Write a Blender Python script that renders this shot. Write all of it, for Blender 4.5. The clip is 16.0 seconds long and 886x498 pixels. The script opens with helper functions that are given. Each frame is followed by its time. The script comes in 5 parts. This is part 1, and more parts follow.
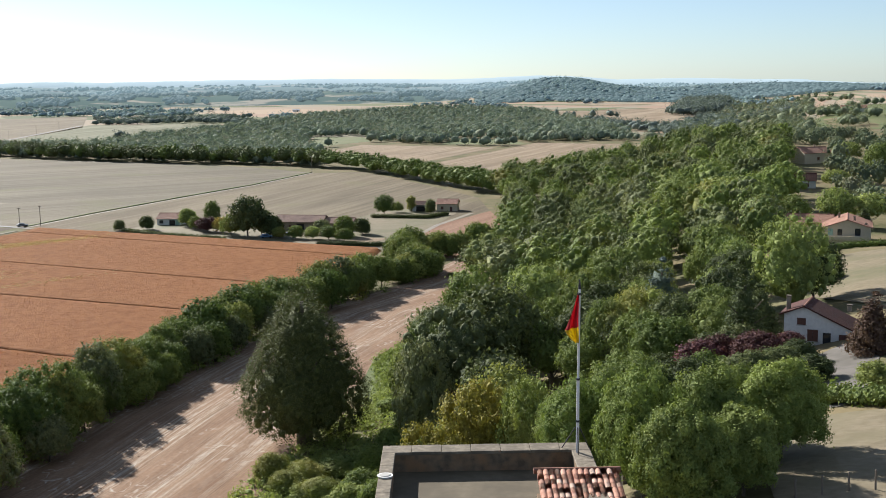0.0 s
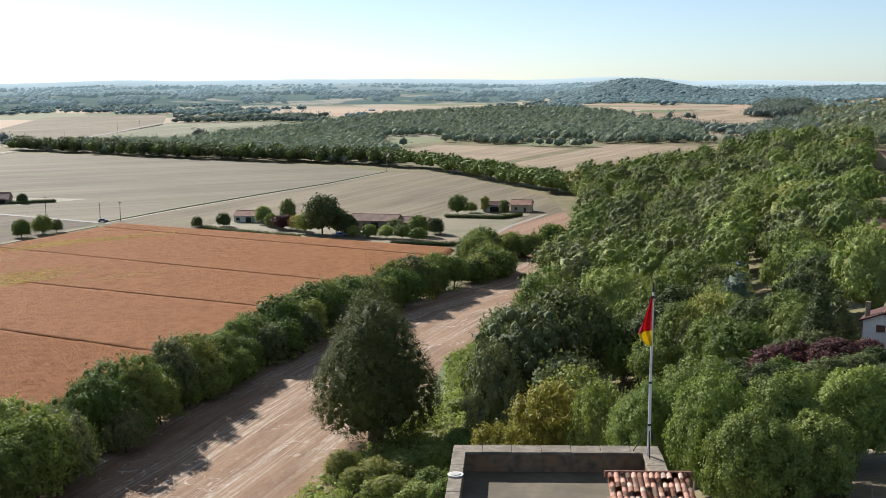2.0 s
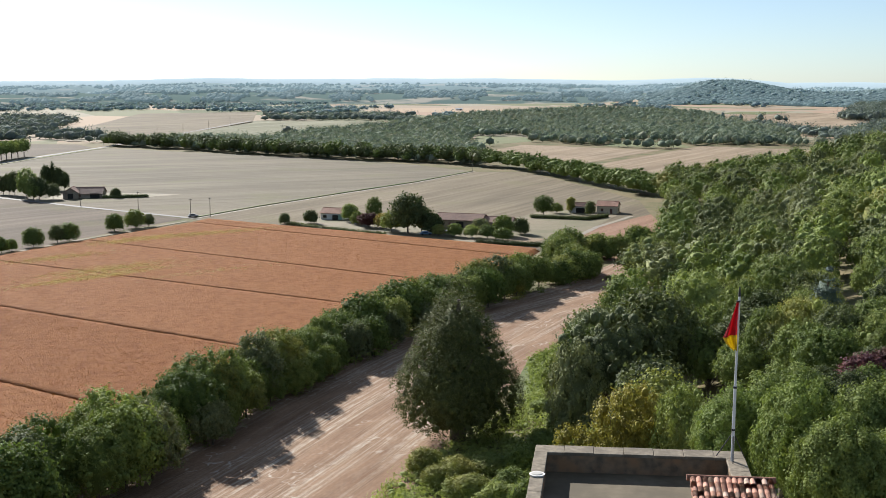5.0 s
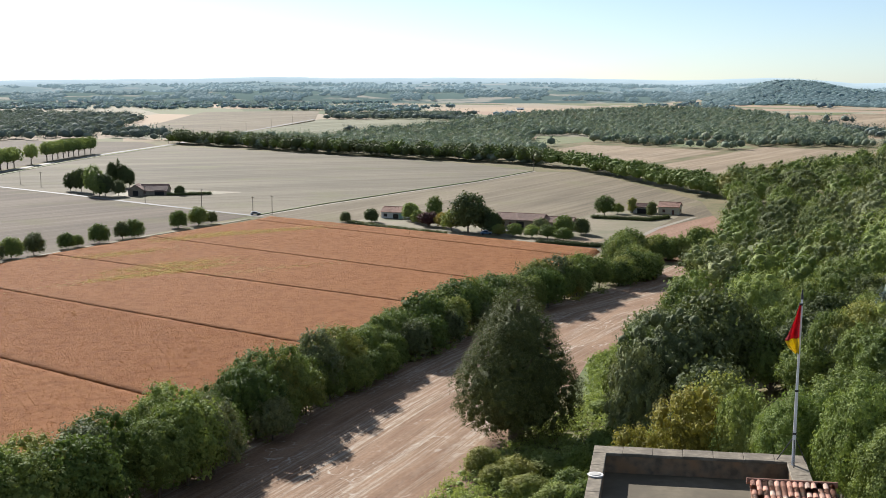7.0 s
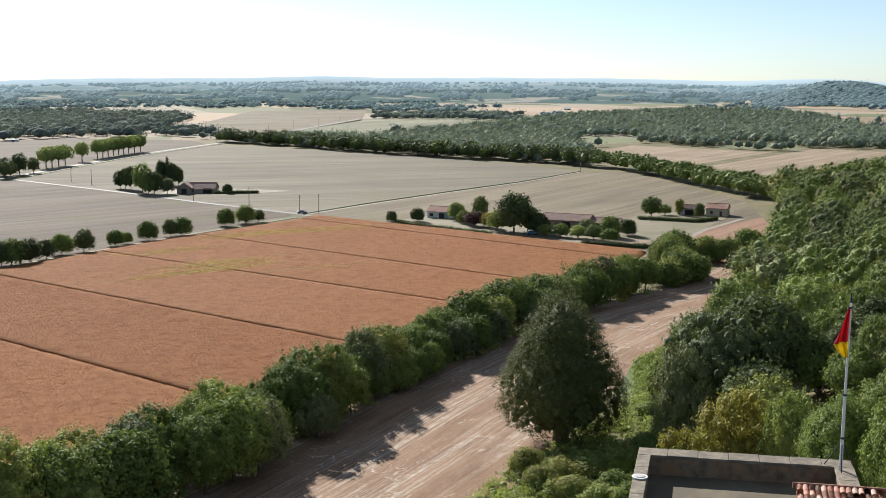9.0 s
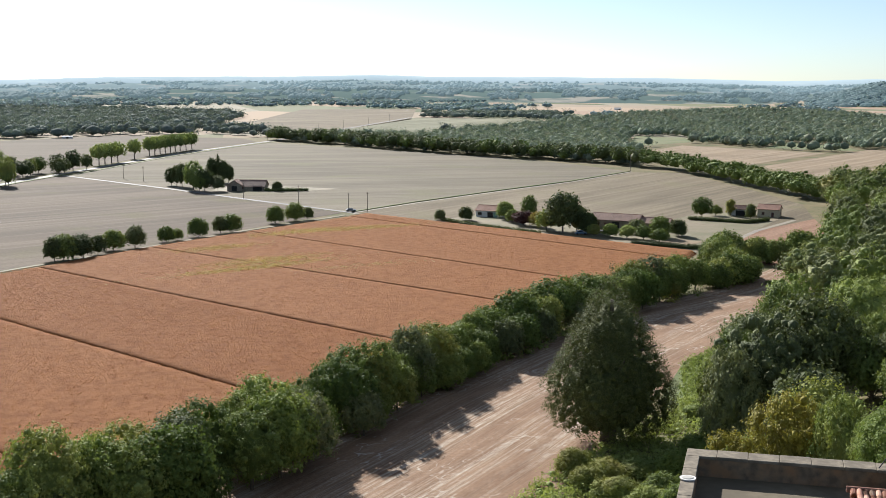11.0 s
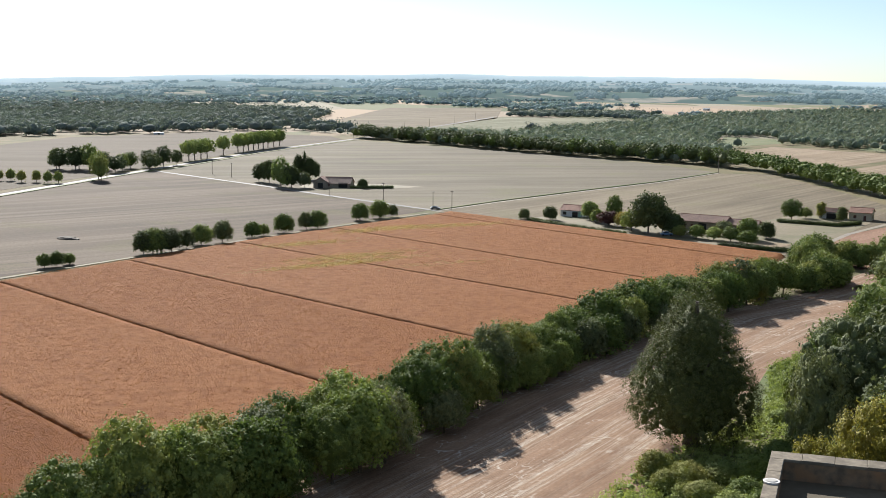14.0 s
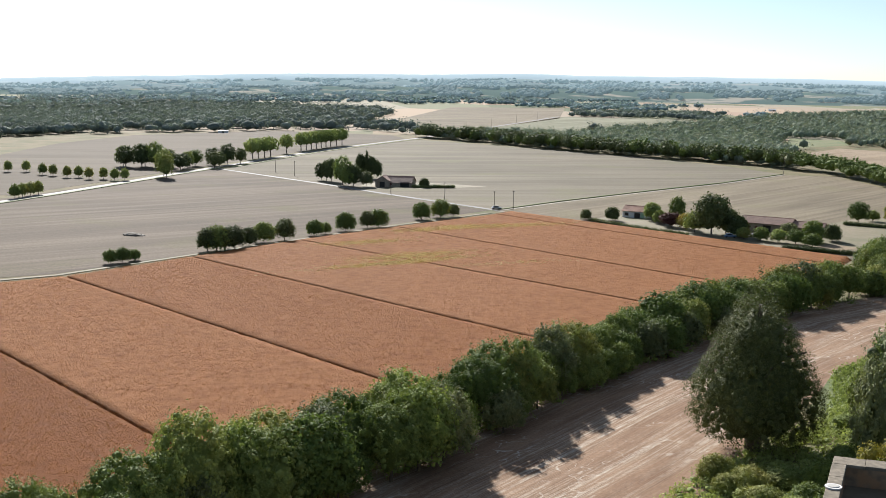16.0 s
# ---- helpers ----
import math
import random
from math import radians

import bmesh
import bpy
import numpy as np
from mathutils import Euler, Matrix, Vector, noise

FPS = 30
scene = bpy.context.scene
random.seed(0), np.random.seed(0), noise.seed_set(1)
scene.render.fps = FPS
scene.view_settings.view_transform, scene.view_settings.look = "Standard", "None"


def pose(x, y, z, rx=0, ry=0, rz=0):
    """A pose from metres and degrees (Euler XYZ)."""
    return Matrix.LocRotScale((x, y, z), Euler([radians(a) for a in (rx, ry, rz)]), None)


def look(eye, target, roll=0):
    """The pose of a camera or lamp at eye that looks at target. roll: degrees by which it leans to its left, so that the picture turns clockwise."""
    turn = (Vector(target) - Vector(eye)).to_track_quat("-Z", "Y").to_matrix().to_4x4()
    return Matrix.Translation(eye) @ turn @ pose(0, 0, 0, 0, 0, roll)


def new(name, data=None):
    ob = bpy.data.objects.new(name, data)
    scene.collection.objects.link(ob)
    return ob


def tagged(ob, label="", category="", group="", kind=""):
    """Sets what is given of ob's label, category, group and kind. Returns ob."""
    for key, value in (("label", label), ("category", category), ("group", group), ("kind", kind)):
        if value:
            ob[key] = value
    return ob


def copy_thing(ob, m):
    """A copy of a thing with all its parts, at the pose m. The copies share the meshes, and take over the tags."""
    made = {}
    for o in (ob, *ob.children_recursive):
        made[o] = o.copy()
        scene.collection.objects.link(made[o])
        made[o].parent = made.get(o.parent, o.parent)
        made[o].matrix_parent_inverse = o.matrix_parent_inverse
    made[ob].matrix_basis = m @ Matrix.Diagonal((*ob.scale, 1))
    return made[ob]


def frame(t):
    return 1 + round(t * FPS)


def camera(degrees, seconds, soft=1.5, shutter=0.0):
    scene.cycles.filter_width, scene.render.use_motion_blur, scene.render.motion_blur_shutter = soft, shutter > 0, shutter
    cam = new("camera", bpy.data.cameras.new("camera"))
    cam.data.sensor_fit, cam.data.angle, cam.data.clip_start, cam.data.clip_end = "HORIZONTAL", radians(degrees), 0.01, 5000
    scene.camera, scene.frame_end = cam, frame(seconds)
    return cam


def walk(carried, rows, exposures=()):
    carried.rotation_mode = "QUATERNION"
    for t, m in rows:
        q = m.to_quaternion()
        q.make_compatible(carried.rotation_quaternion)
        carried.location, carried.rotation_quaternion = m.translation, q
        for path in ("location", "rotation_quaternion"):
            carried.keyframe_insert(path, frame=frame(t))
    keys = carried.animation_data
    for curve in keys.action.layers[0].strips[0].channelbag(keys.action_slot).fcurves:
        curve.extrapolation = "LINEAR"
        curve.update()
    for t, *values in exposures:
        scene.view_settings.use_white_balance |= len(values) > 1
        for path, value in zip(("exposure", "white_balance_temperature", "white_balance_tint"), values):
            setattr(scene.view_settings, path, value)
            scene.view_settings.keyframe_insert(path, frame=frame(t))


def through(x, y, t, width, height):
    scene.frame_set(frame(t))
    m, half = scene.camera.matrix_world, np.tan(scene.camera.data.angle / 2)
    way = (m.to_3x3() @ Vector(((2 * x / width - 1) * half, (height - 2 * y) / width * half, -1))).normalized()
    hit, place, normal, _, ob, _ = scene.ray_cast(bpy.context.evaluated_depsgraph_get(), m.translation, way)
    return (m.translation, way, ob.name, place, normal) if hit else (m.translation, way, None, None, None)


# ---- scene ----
cam = camera(39.228, 16.0, 0.9)
ROWS = [
    (0, 0.000, -0.000, -0.000, -0.000, -7.768, -0.995),
    (0.5, -0.006, -0.032, -0.003, 1.394, -7.740, -0.884),
    (1, 0.007, -0.068, 0.007, 2.571, -7.726, -0.764),
    (1.5, -0.001, -0.108, 0.020, 3.041, -7.716, -0.677),
    (2, -0.005, -0.156, 0.024, 3.402, -7.708, -0.626),
    (2.5, -0.000, -0.207, 0.040, 4.016, -7.709, -0.606),
    (3, 0.004, -0.267, 0.051, 4.806, -7.700, -0.547),
    (3.5, 0.008, -0.327, 0.063, 5.506, -7.693, -0.505),
    (4, 0.002, -0.384, 0.073, 6.089, -7.694, -0.392),
    (6.5, 0.005, -0.629, 0.096, 9.443, -7.712, -0.098),
    (7, 0.013, -0.689, 0.110, 10.131, -7.718, -0.053),
    (7.5, 0.017, -0.747, 0.115, 10.720, -7.708, 0.033),
    (8, 0.028, -0.782, 0.127, 11.264, -7.717, 0.070),
    (8.5, 0.033, -0.776, 0.125, 11.762, -7.730, 0.128),
    (9, 0.028, -0.705, 0.103, 12.256, -7.729, 0.129),
    (11.5, -0.007, 0.042, -0.205, 15.192, -7.788, 0.361),
    (12, 0.000, 0.172, -0.276, 15.914, -7.802, 0.411),
    (12.5, -0.002, 0.279, -0.326, 16.577, -7.812, 0.467),
    (13, 0.007, 0.349, -0.367, 17.181, -7.825, 0.487),
    (13.5, 0.025, 0.384, -0.408, 17.778, -7.833, 0.564),
    (14, 0.022, 0.399, -0.412, 18.421, -7.840, 0.613),
    (14.5, 0.031, 0.389, -0.420, 19.078, -7.849, 0.645),
    (15, 0.050, 0.365, -0.412, 19.809, -7.859, 0.704),
    (15.5, 0.063, 0.324, -0.416, 20.548, -7.879, 0.746),
    (16, 0.080, 0.284, -0.400, 21.253, -7.893, 0.789),
]
EYE = 55.0
walk(cam, [(t, pose(x, y, EYE + z, 90 + pitch, 0, yaw) @ pose(0, 0, 0, 0, 0, roll)) for t, x, y, z, yaw, pitch, roll in ROWS])

# ---- light ----
SUN_AZ, SUN_EL = -36.0, 26.5          # degrees: left of straight ahead, above the horizon
world = bpy.data.worlds.new("world")
scene.world = world
world.use_nodes = True
wt = world.node_tree
sky = wt.nodes.new("ShaderNodeTexSky")
sky.sky_type, sky.sun_disc = "NISHITA", False
sky.sun_elevation, sky.sun_rotation = radians(SUN_EL), radians(SUN_AZ)
sky.altitude, sky.air_density, sky.dust_density, sky.ozone_density = 1500, 0.8, 1.2, 1.5
tint = wt.nodes.new("ShaderNodeMix")
tint.data_type, tint.blend_type = "RGBA", "MULTIPLY"
tint.inputs[0].default_value = 1.0
tint.inputs[7].default_value = (0.84, 0.97, 1.10, 1)
wt.links.new(sky.outputs[0], tint.inputs[6])
haze = wt.nodes.new("ShaderNodeMix")
haze.data_type = "RGBA"
haze.inputs[0].default_value = 0.16
haze.inputs[7].default_value = (8.3, 9.2, 9.4, 1)
wt.links.new(tint.outputs[2], haze.inputs[6])
wt.links.new(haze.outputs[2], wt.nodes["Background"].inputs[0])
wt.nodes["Background"].inputs[1].default_value = 0.0515
sun = new("sun", bpy.data.lights.new("sun", "SUN"))
sun.data.energy, sun.data.angle, sun.data.color = 5.0, radians(0.6), (1.0, 0.965, 0.92)
to_sun = Vector((math.sin(radians(SUN_AZ)) * math.cos(radians(SUN_EL)), math.cos(radians(SUN_AZ)) * math.cos(radians(SUN_EL)), math.sin(radians(SUN_EL))))
sun.matrix_world = look(to_sun * 100, (0, 0, 0))
scene.view_settings.exposure = 1.03


# ---- materials ----
def nodes_of(name, rough=0.8, spec=0.3):
    m = bpy.data.materials.new(name)
    m.use_nodes = True
    nt = m.node_tree
    b = nt.nodes["Principled BSDF"]
    b.inputs["Roughness"].default_value = rough
    b.inputs["Specular IOR Level"].default_value = spec
    return m, nt, b


def node(nt, kind, **values):
    n = nt.nodes.new("ShaderNode" + kind)
    for k, v in values.items():
        n.inputs[k.replace("_", " ")].default_value = v
    return n


def mixed(nt, fac, a, b, mode="MIX"):
    """A colour mix; fac, a and b are sockets or values."""
    n = nt.nodes.new("ShaderNodeMix")
    n.data_type, n.blend_type = "RGBA", mode
    for sock, v in ((n.inputs[0], fac), (n.inputs[6], a), (n.inputs[7], b)):
        if isinstance(v, bpy.types.NodeSocket):
            nt.links.new(v, sock)
        else:
            sock.default_value = (*v, 1) if isinstance(v, tuple) and len(v) == 3 else v
    return n.outputs[2]


def ramp(nt, fac, stops):
    n = nt.nodes.new("ShaderNodeValToRGB")
    e = n.color_ramp.elements
    e[0].position, e[1].position = stops[0][0], stops[-1][0]
    for p, _ in stops[1:-1]:
        e.new(p)
    for el, (p, c) in zip(e, stops):
        el.color = (*c, 1) if isinstance(c, tuple) else (c, c, c, 1)
    nt.links.new(fac, n.inputs[0])
    return n.outputs[0]


def place(nt, scale=(1, 1, 1), turn=0.0):
    """World-sized coordinates, turned about z by degrees and scaled."""
    geo = nt.nodes.new("ShaderNodeNewGeometry")
    mp = nt.nodes.new("ShaderNodeMapping")
    mp.vector_type = "TEXTURE"
    mp.inputs["Rotation"].default_value = (0, 0, radians(turn))
    mp.inputs["Scale"].default_value = tuple(1 / s for s in scale)
    nt.links.new(geo.outputs["Position"], mp.inputs["Vector"])
    return mp.outputs[0]


def noisy(nt, vec, scale, detail=4.0, rough=0.55):
    n = node(nt, "TexNoise", Scale=scale, Detail=detail, Roughness=rough)
    nt.links.new(vec, n.inputs["Vector"])
    return n.outputs[0]


def bumped(nt, b, height, strength, distance):
    n = node(nt, "Bump", Strength=strength, Distance=distance)
    nt.links.new(height, n.inputs["Height"])
    nt.links.new(n.outputs[0], b.inputs["Normal"])


def surface(name, c1, c2, scale=1.0, c3=None, big=0.05, rough=0.85, bump=0.3, depth=0.05, spec=0.25):
    """A rough surface: two tones at a fine scale, a third in large patches."""
    m, nt, b = nodes_of(name, rough, spec)
    v = place(nt)
    fine = noisy(nt, v, scale, 6)
    col = mixed(nt, ramp(nt, fine, [(0.35, 0.0), (0.65, 1.0)]), c1, c2)
    if c3:
        col = mixed(nt, ramp(nt, noisy(nt, v, big, 3), [(0.4, 0.0), (0.65, 0.8)]), col, c3)
    nt.links.new(col, b.inputs["Base Color"])
    if bump:
        bumped(nt, b, fine, bump, depth)
    return m


def field_surface(name, base, light, dark, turn, row=0.25, along=0.01, patch=0.012, lightness=0.5, tint=None):
    """A harvested field: fine streaks along its rows, broad patches, faint wheel tracks."""
    m, nt, b = nodes_of(name, 0.95, 0.1)
    streak = noisy(nt, place(nt, (row, along, 1), turn), 1.0, 5, 0.6)
    broad = noisy(nt, place(nt, (row * 0.12, along * 0.5, 1), turn), 1.0, 3)
    v = place(nt)
    spots = noisy(nt, v, patch, 4)
    grit = noisy(nt, v, 1.1, 3)
    col = mixed(nt, ramp(nt, spots, [(0.35, 0.0), (0.7, 1.0)]), base, dark)
    col = mixed(nt, ramp(nt, streak, [(0.47, 0.0), (0.62, lightness)]), col, light)
    col = mixed(nt, ramp(nt, broad, [(0.48, 0.0), (0.66, 0.55)]), col, light)
    lines = noisy(nt, place(nt, (row * 1.6, along * 0.3, 1), turn), 1.0, 2)
    col = mixed(nt, ramp(nt, lines, [(0.59, 0.0), (0.64, 0.7)]), col, dark)
    if tint:
        col = mixed(nt, ramp(nt, noisy(nt, v, patch * 2.3, 3), [(0.55, 0.0), (0.72, 0.7)]), col, tint)
    col = mixed(nt, 0.5, col, ramp(nt, grit, [(0.3, 0.25), (0.7, 0.75)]), "OVERLAY")
    nt.links.new(col, b.inputs["Base Color"])
    bumped(nt, b, grit, 0.5, 0.08)
    return m


def leaf_surface(name, a, b2, through=0.17, rough=0.7, autumn=None, spread=1.0, haze_glow=0.0, cell=0.0, grain=2.6, depth=0.25):
    """Foliage: tones that vary leaf by leaf, tree by tree (cell: the trees of one body, per metre) and in soft patches.
    Emission, where given, imitates haze over backdrop woods.
    """
    m, nt, b = nodes_of(name, rough, 0.1)
    geo = nt.nodes.new("ShaderNodeNewGeometry")
    info = nt.nodes.new("ShaderNodeObjectInfo")
    col = mixed(nt, geo.outputs["Random Per Island"], a, b2)
    v = place(nt)
    pick = info.outputs["Random"]
    if cell:
        vo = node(nt, "TexVoronoi", Scale=cell)
        vo.voronoi_dimensions = "2D"
        nt.links.new(v, vo.inputs["Vector"])
        sep = nt.nodes.new("ShaderNodeSeparateColor")
        nt.links.new(vo.outputs["Color"], sep.inputs[0])
        pick = sep.outputs[0]
    hsv = nt.nodes.new("ShaderNodeHueSaturation")
    mr = node(nt, "MapRange", To_Min=1 - 0.32 * spread, To_Max=1 + 0.28 * spread)
    nt.links.new(pick, mr.inputs[0])
    nt.links.new(mr.outputs[0], hsv.inputs["Value"])
    mh = node(nt, "MapRange", To_Min=0.5 + 0.012 * spread, To_Max=0.5 - 0.02 * spread)
    nt.links.new(pick, mh.inputs[0])
    nt.links.new(mh.outputs[0], hsv.inputs["Hue"])
    nt.links.new(col, hsv.inputs["Color"])
    col = hsv.outputs[0]
    col = mixed(nt, ramp(nt, noisy(nt, v, 0.5, 4), [(0.42, 0.0), (0.7, 0.45)]), col, tuple(0.6 * c for c in a))
    if autumn:
        col = mixed(nt, ramp(nt, noisy(nt, v, 0.06, 3), [(0.52, 0.0), (0.7, 0.65)]), col, autumn)
    nt.links.new(col, b.inputs["Base Color"])
    if haze_glow:
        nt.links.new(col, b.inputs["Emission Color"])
        b.inputs["Emission Strength"].default_value = haze_glow
    if grain:
        bumped(nt, b, noisy(nt, v, grain, 3, 0.7), 1.0, depth)
    tr = nt.nodes.new("ShaderNodeBsdfTranslucent")
    nt.links.new(mixed(nt, 1.0, col, (1.15, 1.15, 0.75), "MULTIPLY"), tr.inputs[0])
    mx = nt.nodes.new("ShaderNodeMixShader")
    mx.inputs[0].default_value = through
    nt.links.new(b.outputs[0], mx.inputs[1])
    nt.links.new(tr.outputs[0], mx.inputs[2])
    nt.links.new(mx.outputs[0], nt.nodes["Material Output"].inputs[0])
    return m


def tile_surface(name, a, b2, c, turn, pitch=0.21):
    """Clay roof tiles: ribs down the slope, courses across, patches of weather."""
    m, nt, b = nodes_of(name, 0.85, 0.2)
    v = place(nt, (1, 1, 1), turn)
    w = node(nt, "TexWave", Scale=1 / pitch / 6.283 * 3.1416, Distortion=0.4, Detail=1.0)
    w.wave_type, w.bands_direction = "BANDS", "X"
    nt.links.new(v, w.inputs["Vector"])
    n1 = noisy(nt, v, 2.2, 4)
    n2 = noisy(nt, v, 0.35, 3)
    col = mixed(nt, ramp(nt, n1, [(0.35, 0.0), (0.65, 1.0)]), a, b2)
    col = mixed(nt, ramp(nt, n2, [(0.45, 0.0), (0.7, 0.7)]), col, c)
    col = mixed(nt, 0.35, col, ramp(nt, w.outputs[0], [(0.1, 0.25), (0.6, 0.6)]), "OVERLAY")
    nt.links.new(col, b.inputs["Base Color"])
    bumped(nt, b, w.outputs[0], 0.6, 0.08)
    return m


def plain(name, rgb, rough=0.6, metal=0.0, vary=0.12, scale=3.0):
    m, nt, b = nodes_of(name, rough, 0.4)
    b.inputs["Metallic"].default_value = metal
    n = noisy(nt, place(nt), scale, 5)
    nt.links.new(mixed(nt, ramp(nt, n, [(0.35, 0.0), (0.7, 1.0)]), rgb, tuple(c * (1 - vary) for c in rgb)), b.inputs["Base Color"])
    return m


def ground_surface():
    """Dry grass near by; farther off the patchwork of fields and meadows of the plain."""
    m, nt, b = nodes_of("country_ground", 0.95, 0.1)
    v = place(nt)
    fine = noisy(nt, v, 0.8, 6)
    near = mixed(nt, ramp(nt, noisy(nt, v, 0.05, 4), [(0.4, 0.0), (0.62, 1.0)]), (0.164, 0.131, 0.070), (0.070, 0.082, 0.029))
    near = mixed(nt, ramp(nt, fine, [(0.35, 0.0), (0.7, 0.6)]), near, (0.221, 0.180, 0.107))
    vo = node(nt, "TexVoronoi", Scale=1.0, Randomness=0.9)
    nt.links.new(place(nt, (1 / 170, 1 / 420, 1), 24), vo.inputs["Vector"])
    sep = nt.nodes.new("ShaderNodeSeparateColor")
    nt.links.new(vo.outputs["Color"], sep.inputs[0])
    patches = ramp(nt, sep.outputs[0], [(0.0, (0.295, 0.238, 0.172)), (0.22, (0.361, 0.271, 0.189)), (0.42, (0.098, 0.115, 0.057)), (0.55, (0.271, 0.246, 0.180)), (0.75, (0.164, 0.172, 0.098)), (0.88, (0.328, 0.230, 0.164))])
    patches.node.color_ramp.interpolation = "CONSTANT"
    ln = nt.nodes.new("ShaderNodeVectorMath")
    ln.operation = "LENGTH"
    nt.links.new(v, ln.inputs[0])
    far = node(nt, "MapRange", From_Min=1150.0, From_Max=1250.0)
    nt.links.new(ln.outputs["Value"], far.inputs[0])
    col = mixed(nt, far.outputs[0], near, patches)
    nt.links.new(col, b.inputs["Base Color"])
    bumped(nt, b, fine, 0.5, 0.1)
    return m


def strip_surface():
    """Reddish stubble: pale straw rows laid along the strip, wheel lines, loops of loose straw."""
    m, nt, b = nodes_of("stubble_strip", 0.95, 0.1)
    lay = nt.nodes.new("ShaderNodeUVMap")
    lay.uv_map = "lay"

    def scaled(u, v):
        mp = nt.nodes.new("ShaderNodeMapping")
        mp.inputs["Scale"].default_value = (u, v, 1)
        nt.links.new(lay.outputs[0], mp.inputs["Vector"])
        return mp.outputs[0]

    earth = mixed(nt, ramp(nt, noisy(nt, scaled(0.25, 0.06), 1.0, 4), [(0.35, 0.0), (0.68, 1.0)]), (0.185, 0.108, 0.066), (0.265, 0.166, 0.106))
    straw = (0.430, 0.355, 0.265)
    wide = ramp(nt, noisy(nt, scaled(0.12, 0.012), 1.0, 2), [(0.4, 0.15), (0.62, 1.0)])
    rows = ramp(nt, noisy(nt, scaled(1.5, 0.02), 1.0, 4, 0.6), [(0.46, 0.0), (0.60, 0.8)])
    fine = ramp(nt, noisy(nt, scaled(6.0, 0.09), 1.0, 4, 0.7), [(0.45, 0.0), (0.62, 0.6)])
    torn = ramp(nt, noisy(nt, scaled(1.2, 0.35), 1.0, 4, 0.7), [(0.4, 0.2), (0.6, 1.0)])
    col = mixed(nt, mixed(nt, 1.0, fine, wide, "MULTIPLY"), earth, straw)
    col = mixed(nt, mixed(nt, 1.0, mixed(nt, 1.0, rows, wide, "MULTIPLY"), torn, "MULTIPLY"), col, (0.510, 0.450, 0.375))
    dark = ramp(nt, noisy(nt, scaled(1.1, 0.008), 3.0, 1), [(0.63, 0.0), (0.67, 0.5)])
    col = mixed(nt, dark, col, (0.125, 0.078, 0.050))
    loops = ramp(nt, noisy(nt, scaled(0.22, 0.14), 1.0, 2), [(0.485, 0.0), (0.5, 1.0), (0.515, 0.0)])
    some = ramp(nt, noisy(nt, scaled(0.09, 0.05), 1.0, 2), [(0.5, 0.0), (0.58, 0.75)])
    col = mixed(nt, mixed(nt, 1.0, mixed(nt, 1.0, loops, some, "MULTIPLY"), torn, "MULTIPLY"), col, (0.560, 0.520, 0.450))
    grit = noisy(nt, place(nt), 2.2, 4, 0.7)
    col = mixed(nt, 0.4, col, ramp(nt, grit, [(0.3, 0.25), (0.7, 0.75)]), "OVERLAY")
    nt.links.new(col, b.inputs["Base Color"])
    bumped(nt, b, grit, 0.6, 0.1)
    return m


def distance_surface(name, wood, field, haze_glow):
    """Far country as a backdrop: woods and fields in long thin bands. Haze is painted into both tones and brightened by
    emission.
    """
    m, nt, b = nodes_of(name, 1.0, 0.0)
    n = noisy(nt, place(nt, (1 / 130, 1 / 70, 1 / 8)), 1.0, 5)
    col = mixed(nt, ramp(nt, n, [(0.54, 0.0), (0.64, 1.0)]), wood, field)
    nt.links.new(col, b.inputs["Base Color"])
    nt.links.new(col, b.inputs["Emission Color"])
    b.inputs["Emission Strength"].default_value = haze_glow
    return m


M_GROUND = ground_surface()
M_STRIP = strip_surface()
M_FIELD_A = field_surface("grey_stubble", (0.144, 0.122, 0.086), (0.210, 0.182, 0.130), (0.092, 0.080, 0.056), -60, 0.22, 0.006, 0.01, 0.5, (0.144, 0.136, 0.073))
M_FIELD_B = field_surface("pale_stubble", (0.153, 0.122, 0.080), (0.223, 0.184, 0.124), (0.102, 0.082, 0.053), -18, 0.25, 0.007, 0.012, 0.55, (0.147, 0.129, 0.069))
M_FIELD_C = field_surface("brown_stubble", (0.100, 0.075, 0.053), (0.168, 0.132, 0.096), (0.066, 0.050, 0.035), -30, 0.2, 0.008, 0.012, 0.6, (0.100, 0.089, 0.038))
M_FIELD_D = field_surface("tan_stubble", (0.106, 0.084, 0.060), (0.154, 0.125, 0.090), (0.072, 0.057, 0.038), -65, 0.2, 0.006, 0.01, 0.4)
M_FIELD_E = field_surface("golden_stubble", (0.258, 0.195, 0.128), (0.373, 0.299, 0.211), (0.180, 0.134, 0.088), -20, 0.2, 0.006, 0.01, 0.4)
M_FIELD_F = field_surface("green_grey_pasture", (0.164, 0.164, 0.102), (0.246, 0.236, 0.157), (0.111, 0.114, 0.069), -10, 0.2, 0.006, 0.01, 0.4)
M_FIELD_G = field_surface("bare_earth", (0.246, 0.139, 0.094), (0.295, 0.189, 0.131), (0.205, 0.115, 0.074), -20, 0.3, 0.01, 0.02, 0.5)
M_MEADOW = surface("dry_meadow", (0.150, 0.120, 0.070), (0.200, 0.162, 0.100), 0.7, (0.105, 0.102, 0.045), 0.06)
M_DRY = surface("dry_mown_grass", (0.183, 0.145, 0.093), (0.246, 0.200, 0.136), 1.2, (0.128, 0.111, 0.060), 0.08)
M_LAWN = surface("rough_green", (0.061, 0.090, 0.018), (0.107, 0.135, 0.037), 0.8, (0.139, 0.131, 0.049), 0.05)
M_ROAD = surface("pale_tarmac", (0.149, 0.144, 0.140), (0.183, 0.175, 0.170), 0.5, (0.129, 0.120, 0.109), 0.05, 0.8, 0.1)
